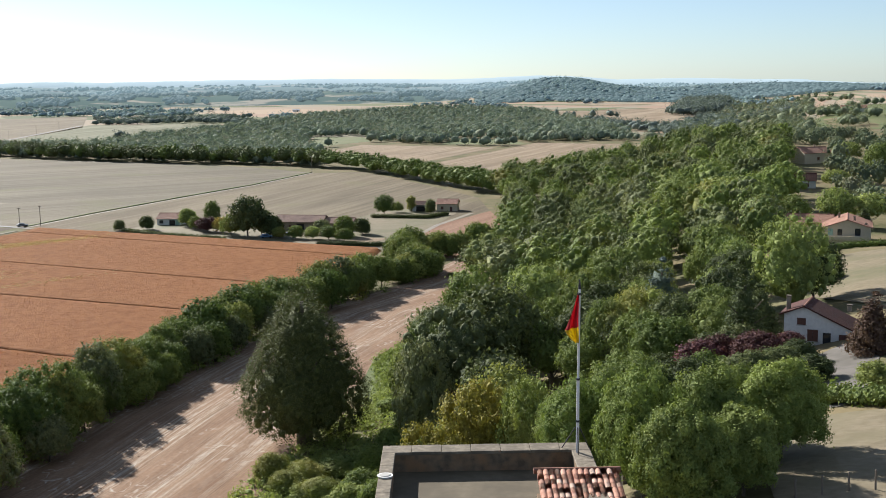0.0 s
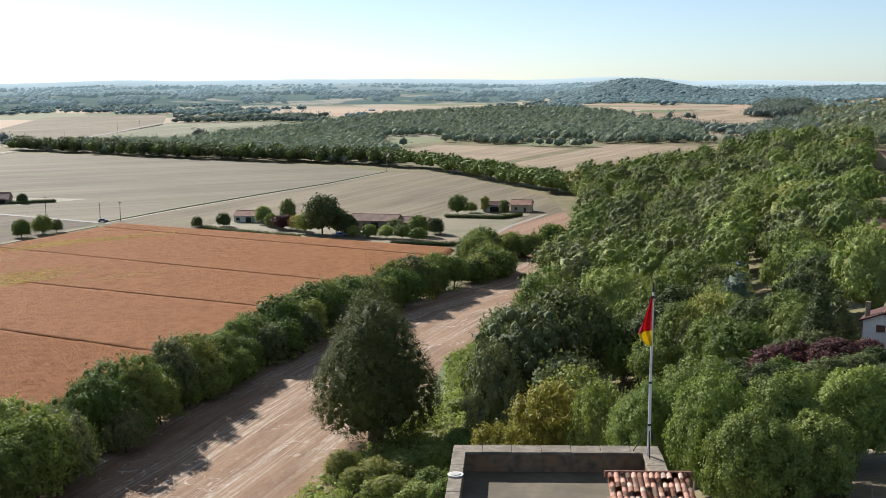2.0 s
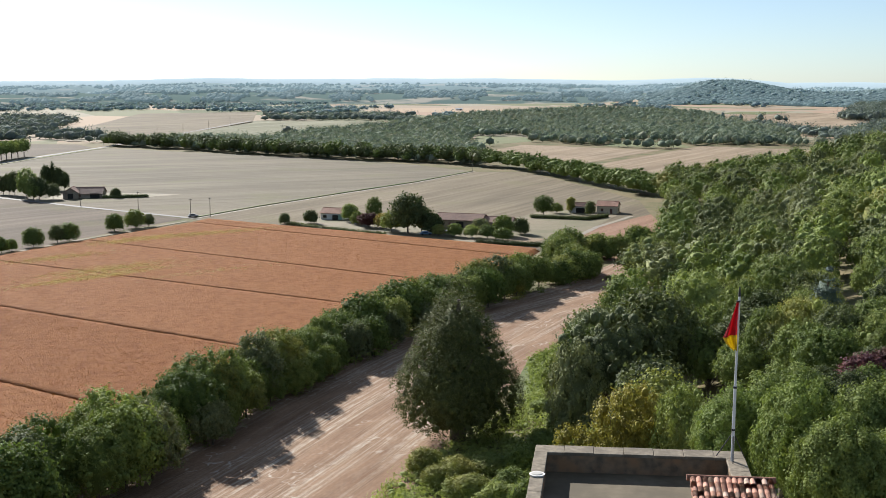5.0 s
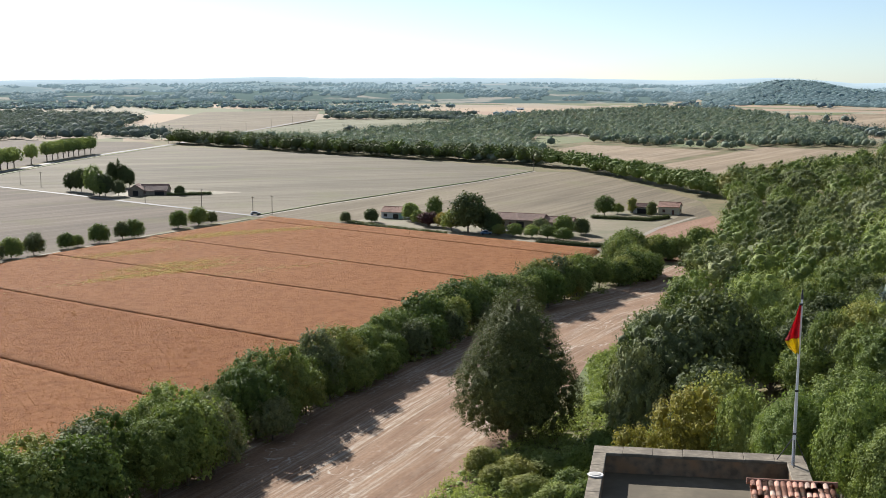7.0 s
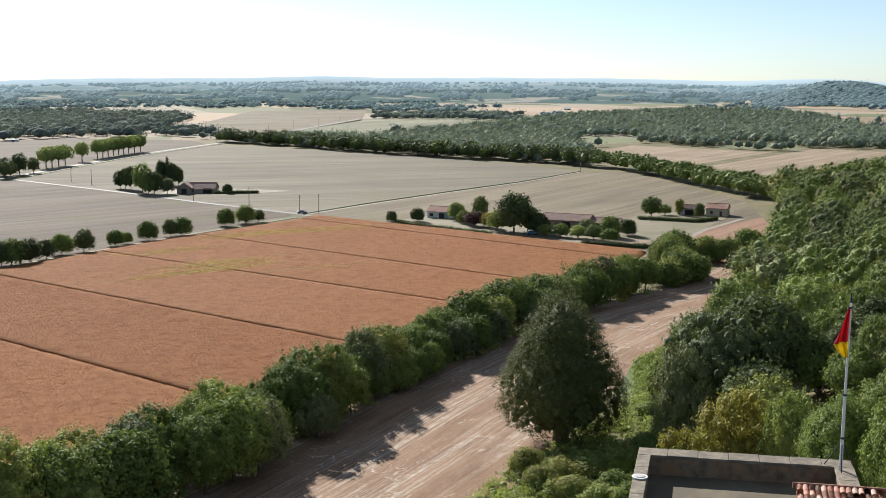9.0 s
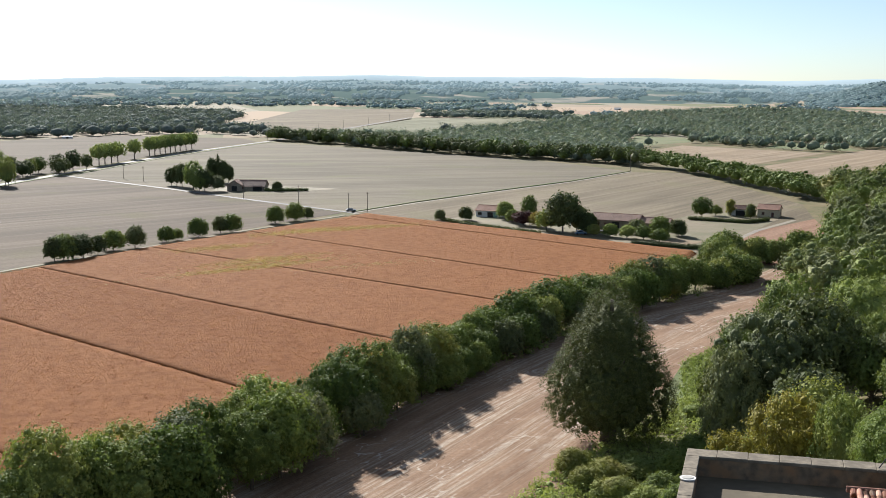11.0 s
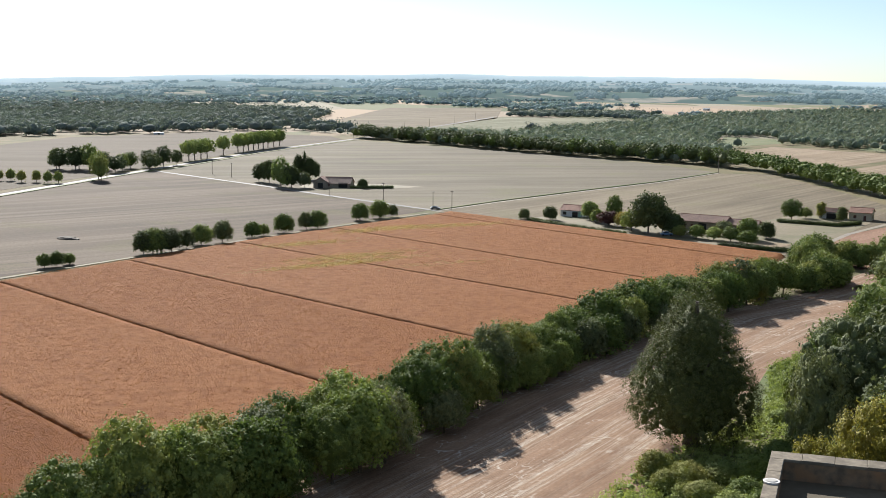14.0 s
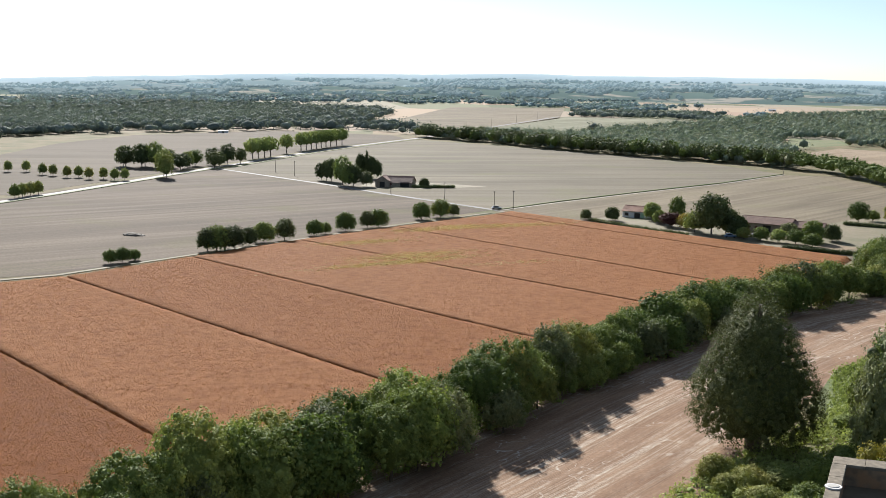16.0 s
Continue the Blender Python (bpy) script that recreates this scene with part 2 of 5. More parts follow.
M_TRACK = surface("dusty_track", (0.189, 0.164, 0.131), (0.254, 0.221, 0.180), 0.5, (0.246, 0.213, 0.148), 0.05)
M_DRIVE = surface("grey_gravel", (0.123, 0.111, 0.098), (0.164, 0.148, 0.131), 0.9, (0.090, 0.082, 0.066), 0.15)
M_CROP = leaf_surface("ripe_sorghum", (0.270, 0.101, 0.036), (0.465, 0.215, 0.090), 0.3, 0.9, spread=0.0, grain=3.2, depth=0.4)
M_CROP_GREEN = leaf_surface("greener_sorghum", (0.500, 0.380, 0.165), (0.590, 0.460, 0.220), 0.35, 0.9, spread=0.0, grain=0)
M_BARK = surface("grey_bark", (0.082, 0.066, 0.049), (0.139, 0.115, 0.090), 2.0)
M_LEAF = {
    "green": leaf_surface("green_leaves", (0.123, 0.174, 0.049), (0.200, 0.259, 0.071)),
    "mid": leaf_surface("mid_green_leaves", (0.171, 0.221, 0.065), (0.263, 0.320, 0.091), autumn=(0.329, 0.278, 0.077)),
    "lush": leaf_surface("lush_green_leaves", (0.141, 0.201, 0.054), (0.224, 0.293, 0.080), 0.21),
    "dark": leaf_surface("dark_green_leaves", (0.080, 0.105, 0.043), (0.135, 0.166, 0.063), 0.15),
    "cedar": leaf_surface("dark_olive_leaves", (0.066, 0.084, 0.032), (0.122, 0.142, 0.054), 0.14),
    "olive": leaf_surface("olive_grey_leaves", (0.133, 0.160, 0.077), (0.205, 0.233, 0.105), 0.17),
    "bright": leaf_surface("bright_green_leaves", (0.215, 0.276, 0.094), (0.312, 0.380, 0.120), 0.26),
    "yellow": leaf_surface("yellowing_leaves", (0.272, 0.239, 0.060), (0.397, 0.347, 0.078), 0.20),
    "red": leaf_surface("copper_leaves", (0.086, 0.036, 0.046), (0.153, 0.073, 0.060), 0.17),
    "brown": leaf_surface("rusty_leaves", (0.137, 0.080, 0.066), (0.205, 0.131, 0.084), 0.17),
    "blue": leaf_surface("blue_green_needles", (0.096, 0.130, 0.120), (0.159, 0.205, 0.153), 0.14),
    # slope to hazy: aerial haze painted into the leaf tones, bluer and paler with distance
    "slope": leaf_surface("slope_wood_haze_tint", (0.156, 0.195, 0.081), (0.224, 0.265, 0.107), 0.19, 0.9, (0.280, 0.247, 0.096), cell=0.09),
    "ridge": leaf_surface("ridge_wood_haze_tint", (0.146, 0.183, 0.119), (0.215, 0.253, 0.150), 0.19, 0.9, (0.272, 0.238, 0.144), cell=0.08),
    "far": leaf_surface("far_wood_haze_tint", (0.144, 0.192, 0.145), (0.218, 0.268, 0.189), 0.17, 0.9, (0.281, 0.268, 0.177), cell=0.1, grain=1.4, depth=0.4),
    "farther": leaf_surface("distant_wood_haze_tint", (0.135, 0.170, 0.152), (0.185, 0.222, 0.188), 0.15, 0.9, spread=1.0, cell=0.06, grain=0.6, depth=1.0),
    "hazy": leaf_surface("hazy_wood_haze_tint", (0.204, 0.286, 0.309), (0.259, 0.340, 0.355), 0.19, 0.9, spread=0.7, cell=0.05, grain=0.4, depth=1.5),
    # the hill's blue-grey tone and emission imitate the haze before it
    "hill": leaf_surface("hill_wood_painted_haze", (0.094, 0.140, 0.152), (0.112, 0.160, 0.168), 0.2, 0.9, spread=0.3, haze_glow=0.55, cell=0.03, grain=0.25, depth=2.0),
    # backdrop woods: haze as pale blue leaf colour plus emission
    "pale": leaf_surface("pale_painted_haze_wood", (0.215, 0.290, 0.325), (0.245, 0.318, 0.348), 0.2, 0.9, spread=0.3, haze_glow=0.42, grain=0),
    "backdrop": leaf_surface("painted_haze_wood", (0.165, 0.232, 0.258), (0.200, 0.266, 0.285), 0.3, 0.9, spread=0.4, haze_glow=0.38, grain=0),
}
M_STONE = surface("weathered_stone", (0.150, 0.127, 0.094), (0.261, 0.219, 0.163), 4.5, (0.111, 0.093, 0.069), 1.4, 0.9, 0.6, 0.02)
M_PLASTER = surface("stained_render", (0.121, 0.095, 0.065), (0.236, 0.178, 0.118), 3.4, (0.259, 0.146, 0.073), 1.7, 0.9, 0.4, 0.02)
M_SCREED = surface("roof_screed", (0.123, 0.101, 0.066), (0.158, 0.129, 0.088), 3.0, (0.090, 0.074, 0.050), 0.7, 0.9, 0.2, 0.01)
M_TERRACOTTA = plain("old_clay_tile", (0.302, 0.134, 0.084), 0.85, 0, 0.5, 6.0)
M_WHITE = plain("white_render", (0.672, 0.655, 0.630), 0.8)
M_CREAM = plain("cream_render", (0.554, 0.470, 0.336), 0.8)
M_STONEWALL = surface("rubble_wall", (0.250, 0.205, 0.155), (0.320, 0.270, 0.210), 1.5, (0.205, 0.155, 0.112), 0.4)
M_SHUTTER = plain("brown_shutters", (0.118, 0.050, 0.034), 0.6)
M_SHUTTER_GREEN = plain("pale_green_shutters", (0.269, 0.403, 0.336), 0.6)
M_GLASS = plain("window_glass", (0.025, 0.029, 0.034), 0.1)
M_DARK = plain("painted_bay_shade", (0.025, 0.024, 0.021), 0.9)
M_POLE = plain("galvanised_pole", (0.680, 0.690, 0.700), 0.4, 0.1)
M_BLACK = plain("black_iron", (0.025, 0.025, 0.029), 0.5)
M_RED = plain("red_cloth", (0.521, 0.021, 0.038), 0.7)
M_YELLOW = plain("yellow_cloth", (0.672, 0.521, 0.025), 0.7)
M_WOOD = plain("grey_wood", (0.185, 0.151, 0.118), 0.85)
M_CONCRETE = plain("pale_concrete", (0.420, 0.403, 0.370), 0.85)


# ---- helpers for meshes ----
def fast_mesh(name, verts, tris, material):
    """A mesh of many triangles from arrays."""
    me = bpy.data.meshes.new(name)
    n, k = len(verts), len(tris)
    me.vertices.add(n)
    me.vertices.foreach_set("co", np.asarray(verts, np.float32).ravel())
    me.loops.add(k * 3)
    me.loops.foreach_set("vertex_index", np.asarray(tris, np.int32).ravel())
    me.polygons.add(k)
    me.polygons.foreach_set("loop_start", np.arange(0, k * 3, 3, dtype=np.int32))
    me.polygons.foreach_set("loop_total", np.full(k, 3, np.int32))
    me.materials.append(material)
    me.update(calc_edges=True)
    return me


def part(name, bm, material, parent, label="", smooth=False):
    me = bpy.data.meshes.new(name)
    bm.normal_update()
    bm.to_mesh(me)
    bm.free()
    me.materials.append(material)
    if smooth:
        me.polygons.foreach_set("use_smooth", [True] * len(me.polygons))
    ob = new(name, me)
    ob.parent = parent
    if label:
        tagged(ob, label)
    return ob


def thing(name, m, label, category, group="", kind=""):
    ob = new(name)
    ob.matrix_world = m
    return tagged(ob, label, category, group, kind)


def box(bm, x0, x1, y0, y1, z0, z1, bevel=0.0):
    vs = [bm.verts.new((x, y, z)) for z in (z0, z1) for x, y in ((x0, y0), (x1, y0), (x1, y1), (x0, y1))]
    fs = [bm.faces.new([vs[i] for i in f]) for f in ((3, 2, 1, 0), (4, 5, 6, 7), (0, 1, 5, 4), (1, 2, 6, 5), (2, 3, 7, 6), (3, 0, 4, 7))]
    if bevel:
        es = list({e for f in fs for e in f.edges})
        bmesh.ops.bevel(bm, geom=es, offset=bevel, segments=1, affect="EDGES")
    return bm


def boxed(*a, **k):
    return box(bmesh.new(), *a, **k)


def tube(bm, a, b, ra, rb, n=8):
    a, b = Vector(a), Vector(b)
    q = (b - a).to_track_quat("Z", "Y")
    rings = []
    for p, r in ((a, ra), (b, rb)):
        rings.append([bm.verts.new(p + q @ Vector((r * math.cos(2 * math.pi * i / n), r * math.sin(2 * math.pi * i / n), 0))) for i in range(n)])
    for i in range(n):
        bm.faces.new((rings[0][i], rings[0][(i + 1) % n], rings[1][(i + 1) % n], rings[1][i]))
    bm.faces.new(rings[0][::-1])
    bm.faces.new(rings[1])
    return bm


# ---- the lie of the land ----
FOOT_Y = (-400, -50, 60, 110, 157, 235, 267, 319, 357, 420, 520, 570, 650, 750, 850, 980, 1230, 1630, 2200, 5000)
FOOT_X = (-200, -150, -75, -45, -27, -14, -6, 3, 16, 24, 29, 27, 42, 78, 135, 203, 235, 365, 480, 900)
RISE_Y = (-400, 60, 100, 143, 200, 240, 277, 450, 560, 1000, 1600, 3000)
RISE_Z = (28, 28, 27.5, 26.3, 25, 21, 16.4, 15, 17, 16, 20, 20)
WIDE_Y = (-400, 60, 150, 200, 300, 450, 1000, 2000)
WIDE_X = (95, 95, 96, 112, 100, 100, 150, 300)
# the skyline: azimuth in degrees, elevation in degrees as seen from the camera's height
SKY_AZ = (-60, -41, -36, -28, -21.5, -17.6, -15.0, -9.2, -5.2, 0.5, 2.1, 4.1, 5.7, 8.0, 11.7, 13.5, 16, 17.3, 20, 60)
SKY_EL = (-0.4, -0.30, -0.14, 0.09, 0.13, 0.22, 0.15, 0.16, 0.15, 0.02, 0.06, 0.14, 0.10, -0.1, -0.10, -0.18, -0.22, -0.35, -0.45, -0.5)


def ease(a):
    a = np.clip(a, 0, 1)
    return a * a * (3 - 2 * a)


def height(x, y):
    """The ground's height: the plain is 0, the ridge rises to the right, hills close the distance."""
    x, y = np.asarray(x, float), np.asarray(y, float)
    u = x - np.interp(y, FOOT_Y, FOOT_X)
    z = np.interp(y, RISE_Y, RISE_Z) * ease(u / np.interp(y, WIDE_Y, WIDE_X))
    hill = 45 * np.exp(-(((x - 270) / 150) ** 2 + ((y - 2950) / 330) ** 2)) + 26 * np.exp(-(((x - 700) / 330) ** 2 + ((y - 2900) / 330) ** 2))
    return z * (1 - ease((np.hypot(x, y) - 2600) / 600)) + hill


def ground():
    rings = np.concatenate([[0.5], np.geomspace(12, 4860, 110)])
    n = 400
    az = np.linspace(0, 2 * np.pi, n, endpoint=False)
    x, y = np.outer(rings, np.sin(az)).ravel(), np.outer(rings, np.cos(az)).ravel()
    v = np.stack([x, y, height(x, y)], 1)
    i = np.arange(len(rings) - 1)[:, None] * n
    j = np.arange(n)[None]
    k = (j + 1) % n
    a, b, c, d = (i + j).ravel(), (i + k).ravel(), (i + n + k).ravel(), (i + n + j).ravel()
    me = fast_mesh("ground", v, np.concatenate([np.stack([a, d, c], 1), np.stack([a, c, b], 1), [[0, q + 1, q] for q in range(1, n - 1)]]), M_GROUND)
    me.polygons.foreach_set("use_smooth", [True] * len(me.polygons))
    tagged(new("ground", me), "dry grass and patchwork country reaching the horizon", "ground", kind="structure")


ground()


def sheet(name, pts, material, label, z=0.06, category="field", step=0):
    """A field or yard: a flat sheet over the ground, following its rise where step is given."""
    bm = bmesh.new()
    bm.faces.new([bm.verts.new((x, y, z)) for x, y in pts])
    bmesh.ops.triangulate(bm, faces=bm.faces[:])
    if step:
        for _ in range(step):
            bmesh.ops.subdivide_edges(bm, edges=bm.edges[:], cuts=1, use_grid_fill=True)
        for v in bm.verts:
            v.co.z = z + float(height(v.co.x, v.co.y))
    for f in bm.faces:
        if f.normal.z < 0:
            f.normal_flip()
    bm.normal_update()
    for f in bm.faces:
        if f.normal.z < 0:
            f.normal_flip()
    me = bpy.data.meshes.new(name)
    bm.to_mesh(me)
    bm.free()
    me.materials.append(material)
    return tagged(new(name, me), label, category, kind="structure")


def ribbon(name, pts, width, material, label, z=0.1, thick=0.0, category="road"):
    """A road or ditch along a line."""
    pts = [Vector((x, y, 0)) for x, y in pts]
    bm = bmesh.new()
    rows = []
    for i, p in enumerate(pts):
        d = (pts[min(i + 1, len(pts) - 1)] - pts[max(i - 1, 0)]).normalized()
        s = Vector((-d.y, d.x, 0)) * width / 2
        g = float(height(p.x, p.y))
        rows.append([bm.verts.new((q.x, q.y, g + z + h)) for q, h in ((p + s, -thick), (p + s * 0.8, 0), (p - s * 0.8, 0), (p - s, -thick))])
    for a, b in zip(rows, rows[1:]):
        for i in range(3):
            bm.faces.new((a[i], a[i + 1], b[i + 1], b[i]))
    bm.normal_update()
    for f in bm.faces:
        if f.normal.z < 0:
            f.normal_flip()
    me = bpy.data.meshes.new(name)
    bm.to_mesh(me)
    bm.free()
    me.materials.append(material)
    return tagged(new(name, me), label, category, kind="structure")


STRIP_L = ((60, 100, 149, 174, 203, 236, 292, 337, 372, 378), (-86, -79, -71, -65, -59, -51, -34, -9, 2, 4))
STRIP_R = ((60, 105, 157, 235, 267, 319, 357, 378), (-62, -43, -26, -14, -6, 3, 14, 15))


def strip():
    """The harvested strip: a sheet that bends with the hedge, its grain laid along it."""
    ys = np.linspace(60, 378, 107)
    a, b = np.interp(ys, *STRIP_L), np.interp(ys, *STRIP_R)
    us = np.linspace(0, 1, 9)
    x = a[:, None] * (1 - us) + b[:, None] * us
    y = np.repeat(ys[:, None], 9, 1)
    co = np.stack([x.ravel(), y.ravel(), np.full(x.size, 0.08)], 1)
    run = np.concatenate([[0], np.cumsum(np.hypot(np.diff((a + b) / 2), np.diff(ys)))])
    uv = np.stack([(x - a[:, None]).ravel(), np.repeat(run[:, None], 9, 1).ravel()], 1)
    i = (np.arange(106)[:, None] * 9 + np.arange(8)[None]).ravel()
    tris = np.concatenate([np.stack([i, i + 1, i + 10], 1), np.stack([i, i + 10, i + 9], 1)])
    me = fast_mesh("field_strip", co, tris, M_STRIP)
    me.uv_layers.new(name="lay").data.foreach_set("uv", uv[tris.ravel()].ravel())
    tagged(new("field_strip", me), "harvested reddish field strip with pale straw streaks", "field", kind="structure")


strip()
sheet("field_grey", [(-162, 497), (-150, 535), (-126, 605), (-101, 671), (-79, 757), (-122, 812), (-182, 868), (-257, 912), (-330, 953), (-416, 1004), (-414, 880), (-405, 790), (-380, 634), (-378, 624), (-289, 567), (-227, 526), (-166, 488)], M_FIELD_A, "wide grey beige harvested field beside the road")
sheet("field_pale", [(-160, 494), (-148, 535), (-124, 605), (-99, 671), (-77, 752), (-48, 757), (-6, 648), (17, 578), (20, 516), (0, 474), (-15, 404), (-22, 403), (-78, 430), (-115, 456), (-160, 484)], M_FIELD_B, "pale harvested field beyond the farm")
sheet("field_brown", [(-370, 420), (-372, 470), (-380, 530), (-388, 590), (-381, 620), (-289, 562), (-227, 522), (-168, 484), (-184, 418), (-196, 367), (-208, 319), (-219, 273), (-240, 245), (-300, 200), (-420, 160), (-440, 330)], M_FIELD_C, "brown harvested field with faint wheel tracks")
sheet("field_tan", [(-376, 440), (-386, 530), (-395, 610), (-418, 790), (-425, 890), (-430, 1010), (-465, 1062), (-600, 1075), (-650, 920), (-620, 780), (-560, 640), (-480, 420)], M_FIELD_D, "tan harvested field across the road")
sheet("field_golden", [(-94, 962), (-69, 1080), (45, 1000), (-17, 826)], M_FIELD_E, "golden stubble field before the wood")
sheet("field_golden", [(-6, 822), (82, 1066), (192, 985), (140, 860), (74, 745), (30, 755)], M_FIELD_E, "golden stubble field before the wood")
sheet("pasture_grey", [(-385, 1125), (-440, 1230), (-490, 1736), (-327, 1740), (-232, 1570), (-307, 1310)], M_FIELD_F, "grey green pasture beyond the wood edge")
sheet("field_orange", [(-579, 1268), (-812, 2123), (-629, 2228), (-475, 1656), (-440, 1215), (-493, 1192)], M_FIELD_B, "pale orange harvested field by the far road")
sheet("clearing", [(-112, 1046), (-126, 1247), (-78, 1230), (-62, 1145)], M_LAWN, "rough green clearing in the wood")
sheet("clearing", [(-1, 1064), (15, 1160), (66, 1120), (71, 1040)], M_LAWN, "rough green clearing in the wood")
sheet("field_golden", [(167, 1683), (281, 2071), (347, 1640), (247, 1300), (209, 1362)], M_FIELD_E, "golden stubble field below the ridge")
sheet("field_tan", [(206, 1372), (240, 1300), (322, 1600), (400, 1900), (345, 2240), (205, 2420), (120, 2560), (150, 2080), (178, 1808)], M_FIELD_E, "broad tan harvested field below the hill", 0.12)
sheet("pasture_green", [(190, 2097), (247, 2021), (366, 2311), (350, 2600)], M_LAWN, "green pasture below the hill", 0.4)
sheet("field_bare", [(-17, 406), (0, 474), (20, 518), (24, 470), (16, 400), (6, 380), (-10, 385)], M_FIELD_G, "bare reddish earth beside the farm lane", 0.1)
ribbon("road_main", [(-352, 330), (-358, 380), (-362, 420), (-366, 460), (-375, 526), (-383, 580), (-390, 640), (-411, 792), (-419, 892), (-424, 1029), (-441, 1201), (-497, 1730)], 4.4, M_ROAD, "pale straight country road between fields")
ribbon("road_side", [(-384, 624), (-289, 565), (-227, 524), (-164, 485)], 3.0, M_ROAD, "narrow pale lane to the farm", 0.12)
ribbon("field_track", [(-164, 485), (-150, 533), (-126, 603), (-101, 670), (-78, 756)], 2.2, M_TRACK, "pale earth track along the ditch", 0.12)
ribbon("lane", [(-164, 483), (-117, 458), (-80, 431), (-40, 414), (-17, 404), (-2, 470), (12, 510)], 2.2, M_TRACK, "narrow pale farm lane", 0.14)

# ---- the ripe crop, in bands between the wheel lines ----
LEFT = [(-275, 130), (-232, 229), (-211, 266.5), (-201.5, 312), (-191.5, 360), (-178, 407.5), (-159, 464), (-157, 478)]
RIGHT = [(-92, 60), (-82, 138.5), (-76, 191), (-67, 240.5), (-57, 292.5), (-38, 327), (-23, 381), (-20, 401)]
CROP = 1.1


def crop():
    for i in range(len(LEFT) - 1):
        a, b, c, d = (Vector((*p, 0)) for p in (LEFT[i], RIGHT[i], RIGHT[i + 1], LEFT[i + 1]))
        gap = 0.32
        a, d = a + (d - a).normalized() * gap, d + (a - d).normalized() * gap
        b, c = b + (c - b).normalized() * gap, c + (b - c).normalized() * gap
        nu, nv = max(4, int((b - a).length / 1.6)), max(2, int((d - a).length / 1.6))
        nv += 2
        side = 0.15 / (d - a).length
        u, v = np.meshgrid(np.linspace(0, 1, nu + 1), np.concatenate([[0], np.linspace(side, 1 - side, nv - 1), [1]]))
        u, v = u.ravel()[:, None], v.ravel()[:, None]
        P = (np.array(a) * (1 - u) + np.array(b) * u) * (1 - v) + (np.array(d) * (1 - u) + np.array(c) * u) * v
        P[:, 2] = CROP + np.random.normal(0, 0.015, len(P))
        P[:, :2] += np.random.normal(0, 0.12, (len(P), 2))
        edge = ((u <= 0) | (u >= 1) | (v <= 0) | (v >= 1)).ravel()
        P[edge, 2] = 0.0
        j = np.arange(nv)[:, None] * (nu + 1) + np.arange(nu)[None]
        j = j.ravel()
        t = np.concatenate([np.stack([j, j + 1, j + nu + 2], 1), np.stack([j, j + nu + 2, j + nu + 1], 1)])
        n = int((b - a).length * (d - a).length * (6.5 if i < 3 else 2.5))
        uu, vv = np.random.random((n, 1)), np.random.random((n, 1))
        q = (np.array(a) * (1 - uu) + np.array(b) * uu) * (1 - vv) + (np.array(d) * (1 - uu) + np.array(c) * uu) * vv
        q[:, 2] = CROP - 0.03
        k = np.random.uniform(0, np.pi, n)
        w = np.stack([np.cos(k), np.sin(k), 0 * k], 1) * np.random.uniform(0.06, 0.13, (n, 1))
        tip = q + np.stack([np.random.normal(0, 0.16, n), np.random.normal(0, 0.16, n), np.random.uniform(0.06, 0.2, n)], 1)
        heads = (np.stack([q - w, q + w, tip], 1).reshape(-1, 3), np.arange(3 * n).reshape(-1, 3))
        P, t = np.concatenate([P, heads[0]]), np.concatenate([t, heads[1] + len(P)])
        me = fast_mesh("crop", P, t, M_CROP)
        tagged(new("crop", me), "ripe reddish brown sorghum crop standing in a field", "crop", "bands of standing crop", "stuff")


crop()


def heads(rng, centre, along, across, turn, count):
    """Greener heads standing in an elongated patch of the crop."""
    a = rng.normal(size=count) * along
    b = rng.normal(size=count) * across
    c, d = math.cos(radians(turn)), math.sin(radians(turn))
    q = np.stack([centre[0] + a * c - b * d, centre[1] + a * d + b * c, np.full(count, CROP + 0.02)], 1)
    k = rng.uniform(0, np.pi, count)
    w = np.stack([np.cos(k), np.sin(k), 0 * k], 1) * rng.uniform(0.15, 0.3, (count, 1))
    tip = q + np.stack([rng.normal(0, 0.35, count), rng.normal(0, 0.35, count), rng.uniform(0.1, 0.2, count)], 1)
    me = fast_mesh("green_crop_patch", np.stack([q - w, q + w, tip], 1).reshape(-1, 3), np.arange(3 * count).reshape(-1, 3), M_CROP_GREEN)
    tagged(new("green_crop_patch", me), "yellowish patch of unripe heads in the crop", "crop", kind="stuff")


patch_rng = np.random.default_rng(3)
for centre, a, b, turn, n in (((-141, 328), 14, 2.0, 56, 2000), ((-143, 342), 11, 3.5, 56, 2000), ((-168, 364), 9, 3.0, 56, 1100), ((-160, 410), 11, 3.2, 58, 1500), ((-142, 428), 14, 3.0, 45, 1700), ((-113, 340), 12, 2.0, 50, 300)):
    heads(patch_rng, centre, a, b, turn, n)

# gardens, yards and banks
sheet("garden", [(-122, 470), (-100, 449), (-84, 438), (-41, 419), (-20, 409), (-6, 455), (6, 512), (2, 535), (-24, 530), (-40, 485), (-62, 484), (-92, 490), (-112, 500)], M_MEADOW, "dry grass garden round the farm", 0.1, "garden")
sheet("vegetable_plot", [(-34, 424), (-24, 421), (-19, 432), (-29, 436)], M_FIELD_E, "golden vegetable plot in the garden", 0.16, "garden")
sheet("yard", [(-262, 560), (-228, 562), (-205, 590), (-240, 596), (-268, 580)], M_MEADOW, "dry yard round the old farm", 0.1, "yard")
sheet("meadow", [(20, 70), (60, 62), (62, 108), (38, 101), (30, 105), (24, 92)], M_DRY, "dry mown meadow beside the drive", 0.12, "meadow", 3)
sheet("meadow", [(58, 165), (110, 168), (112, 246), (72, 240), (57, 190)], M_MEADOW, "dry sloping meadow behind the white house", 0.12, "meadow", 3)
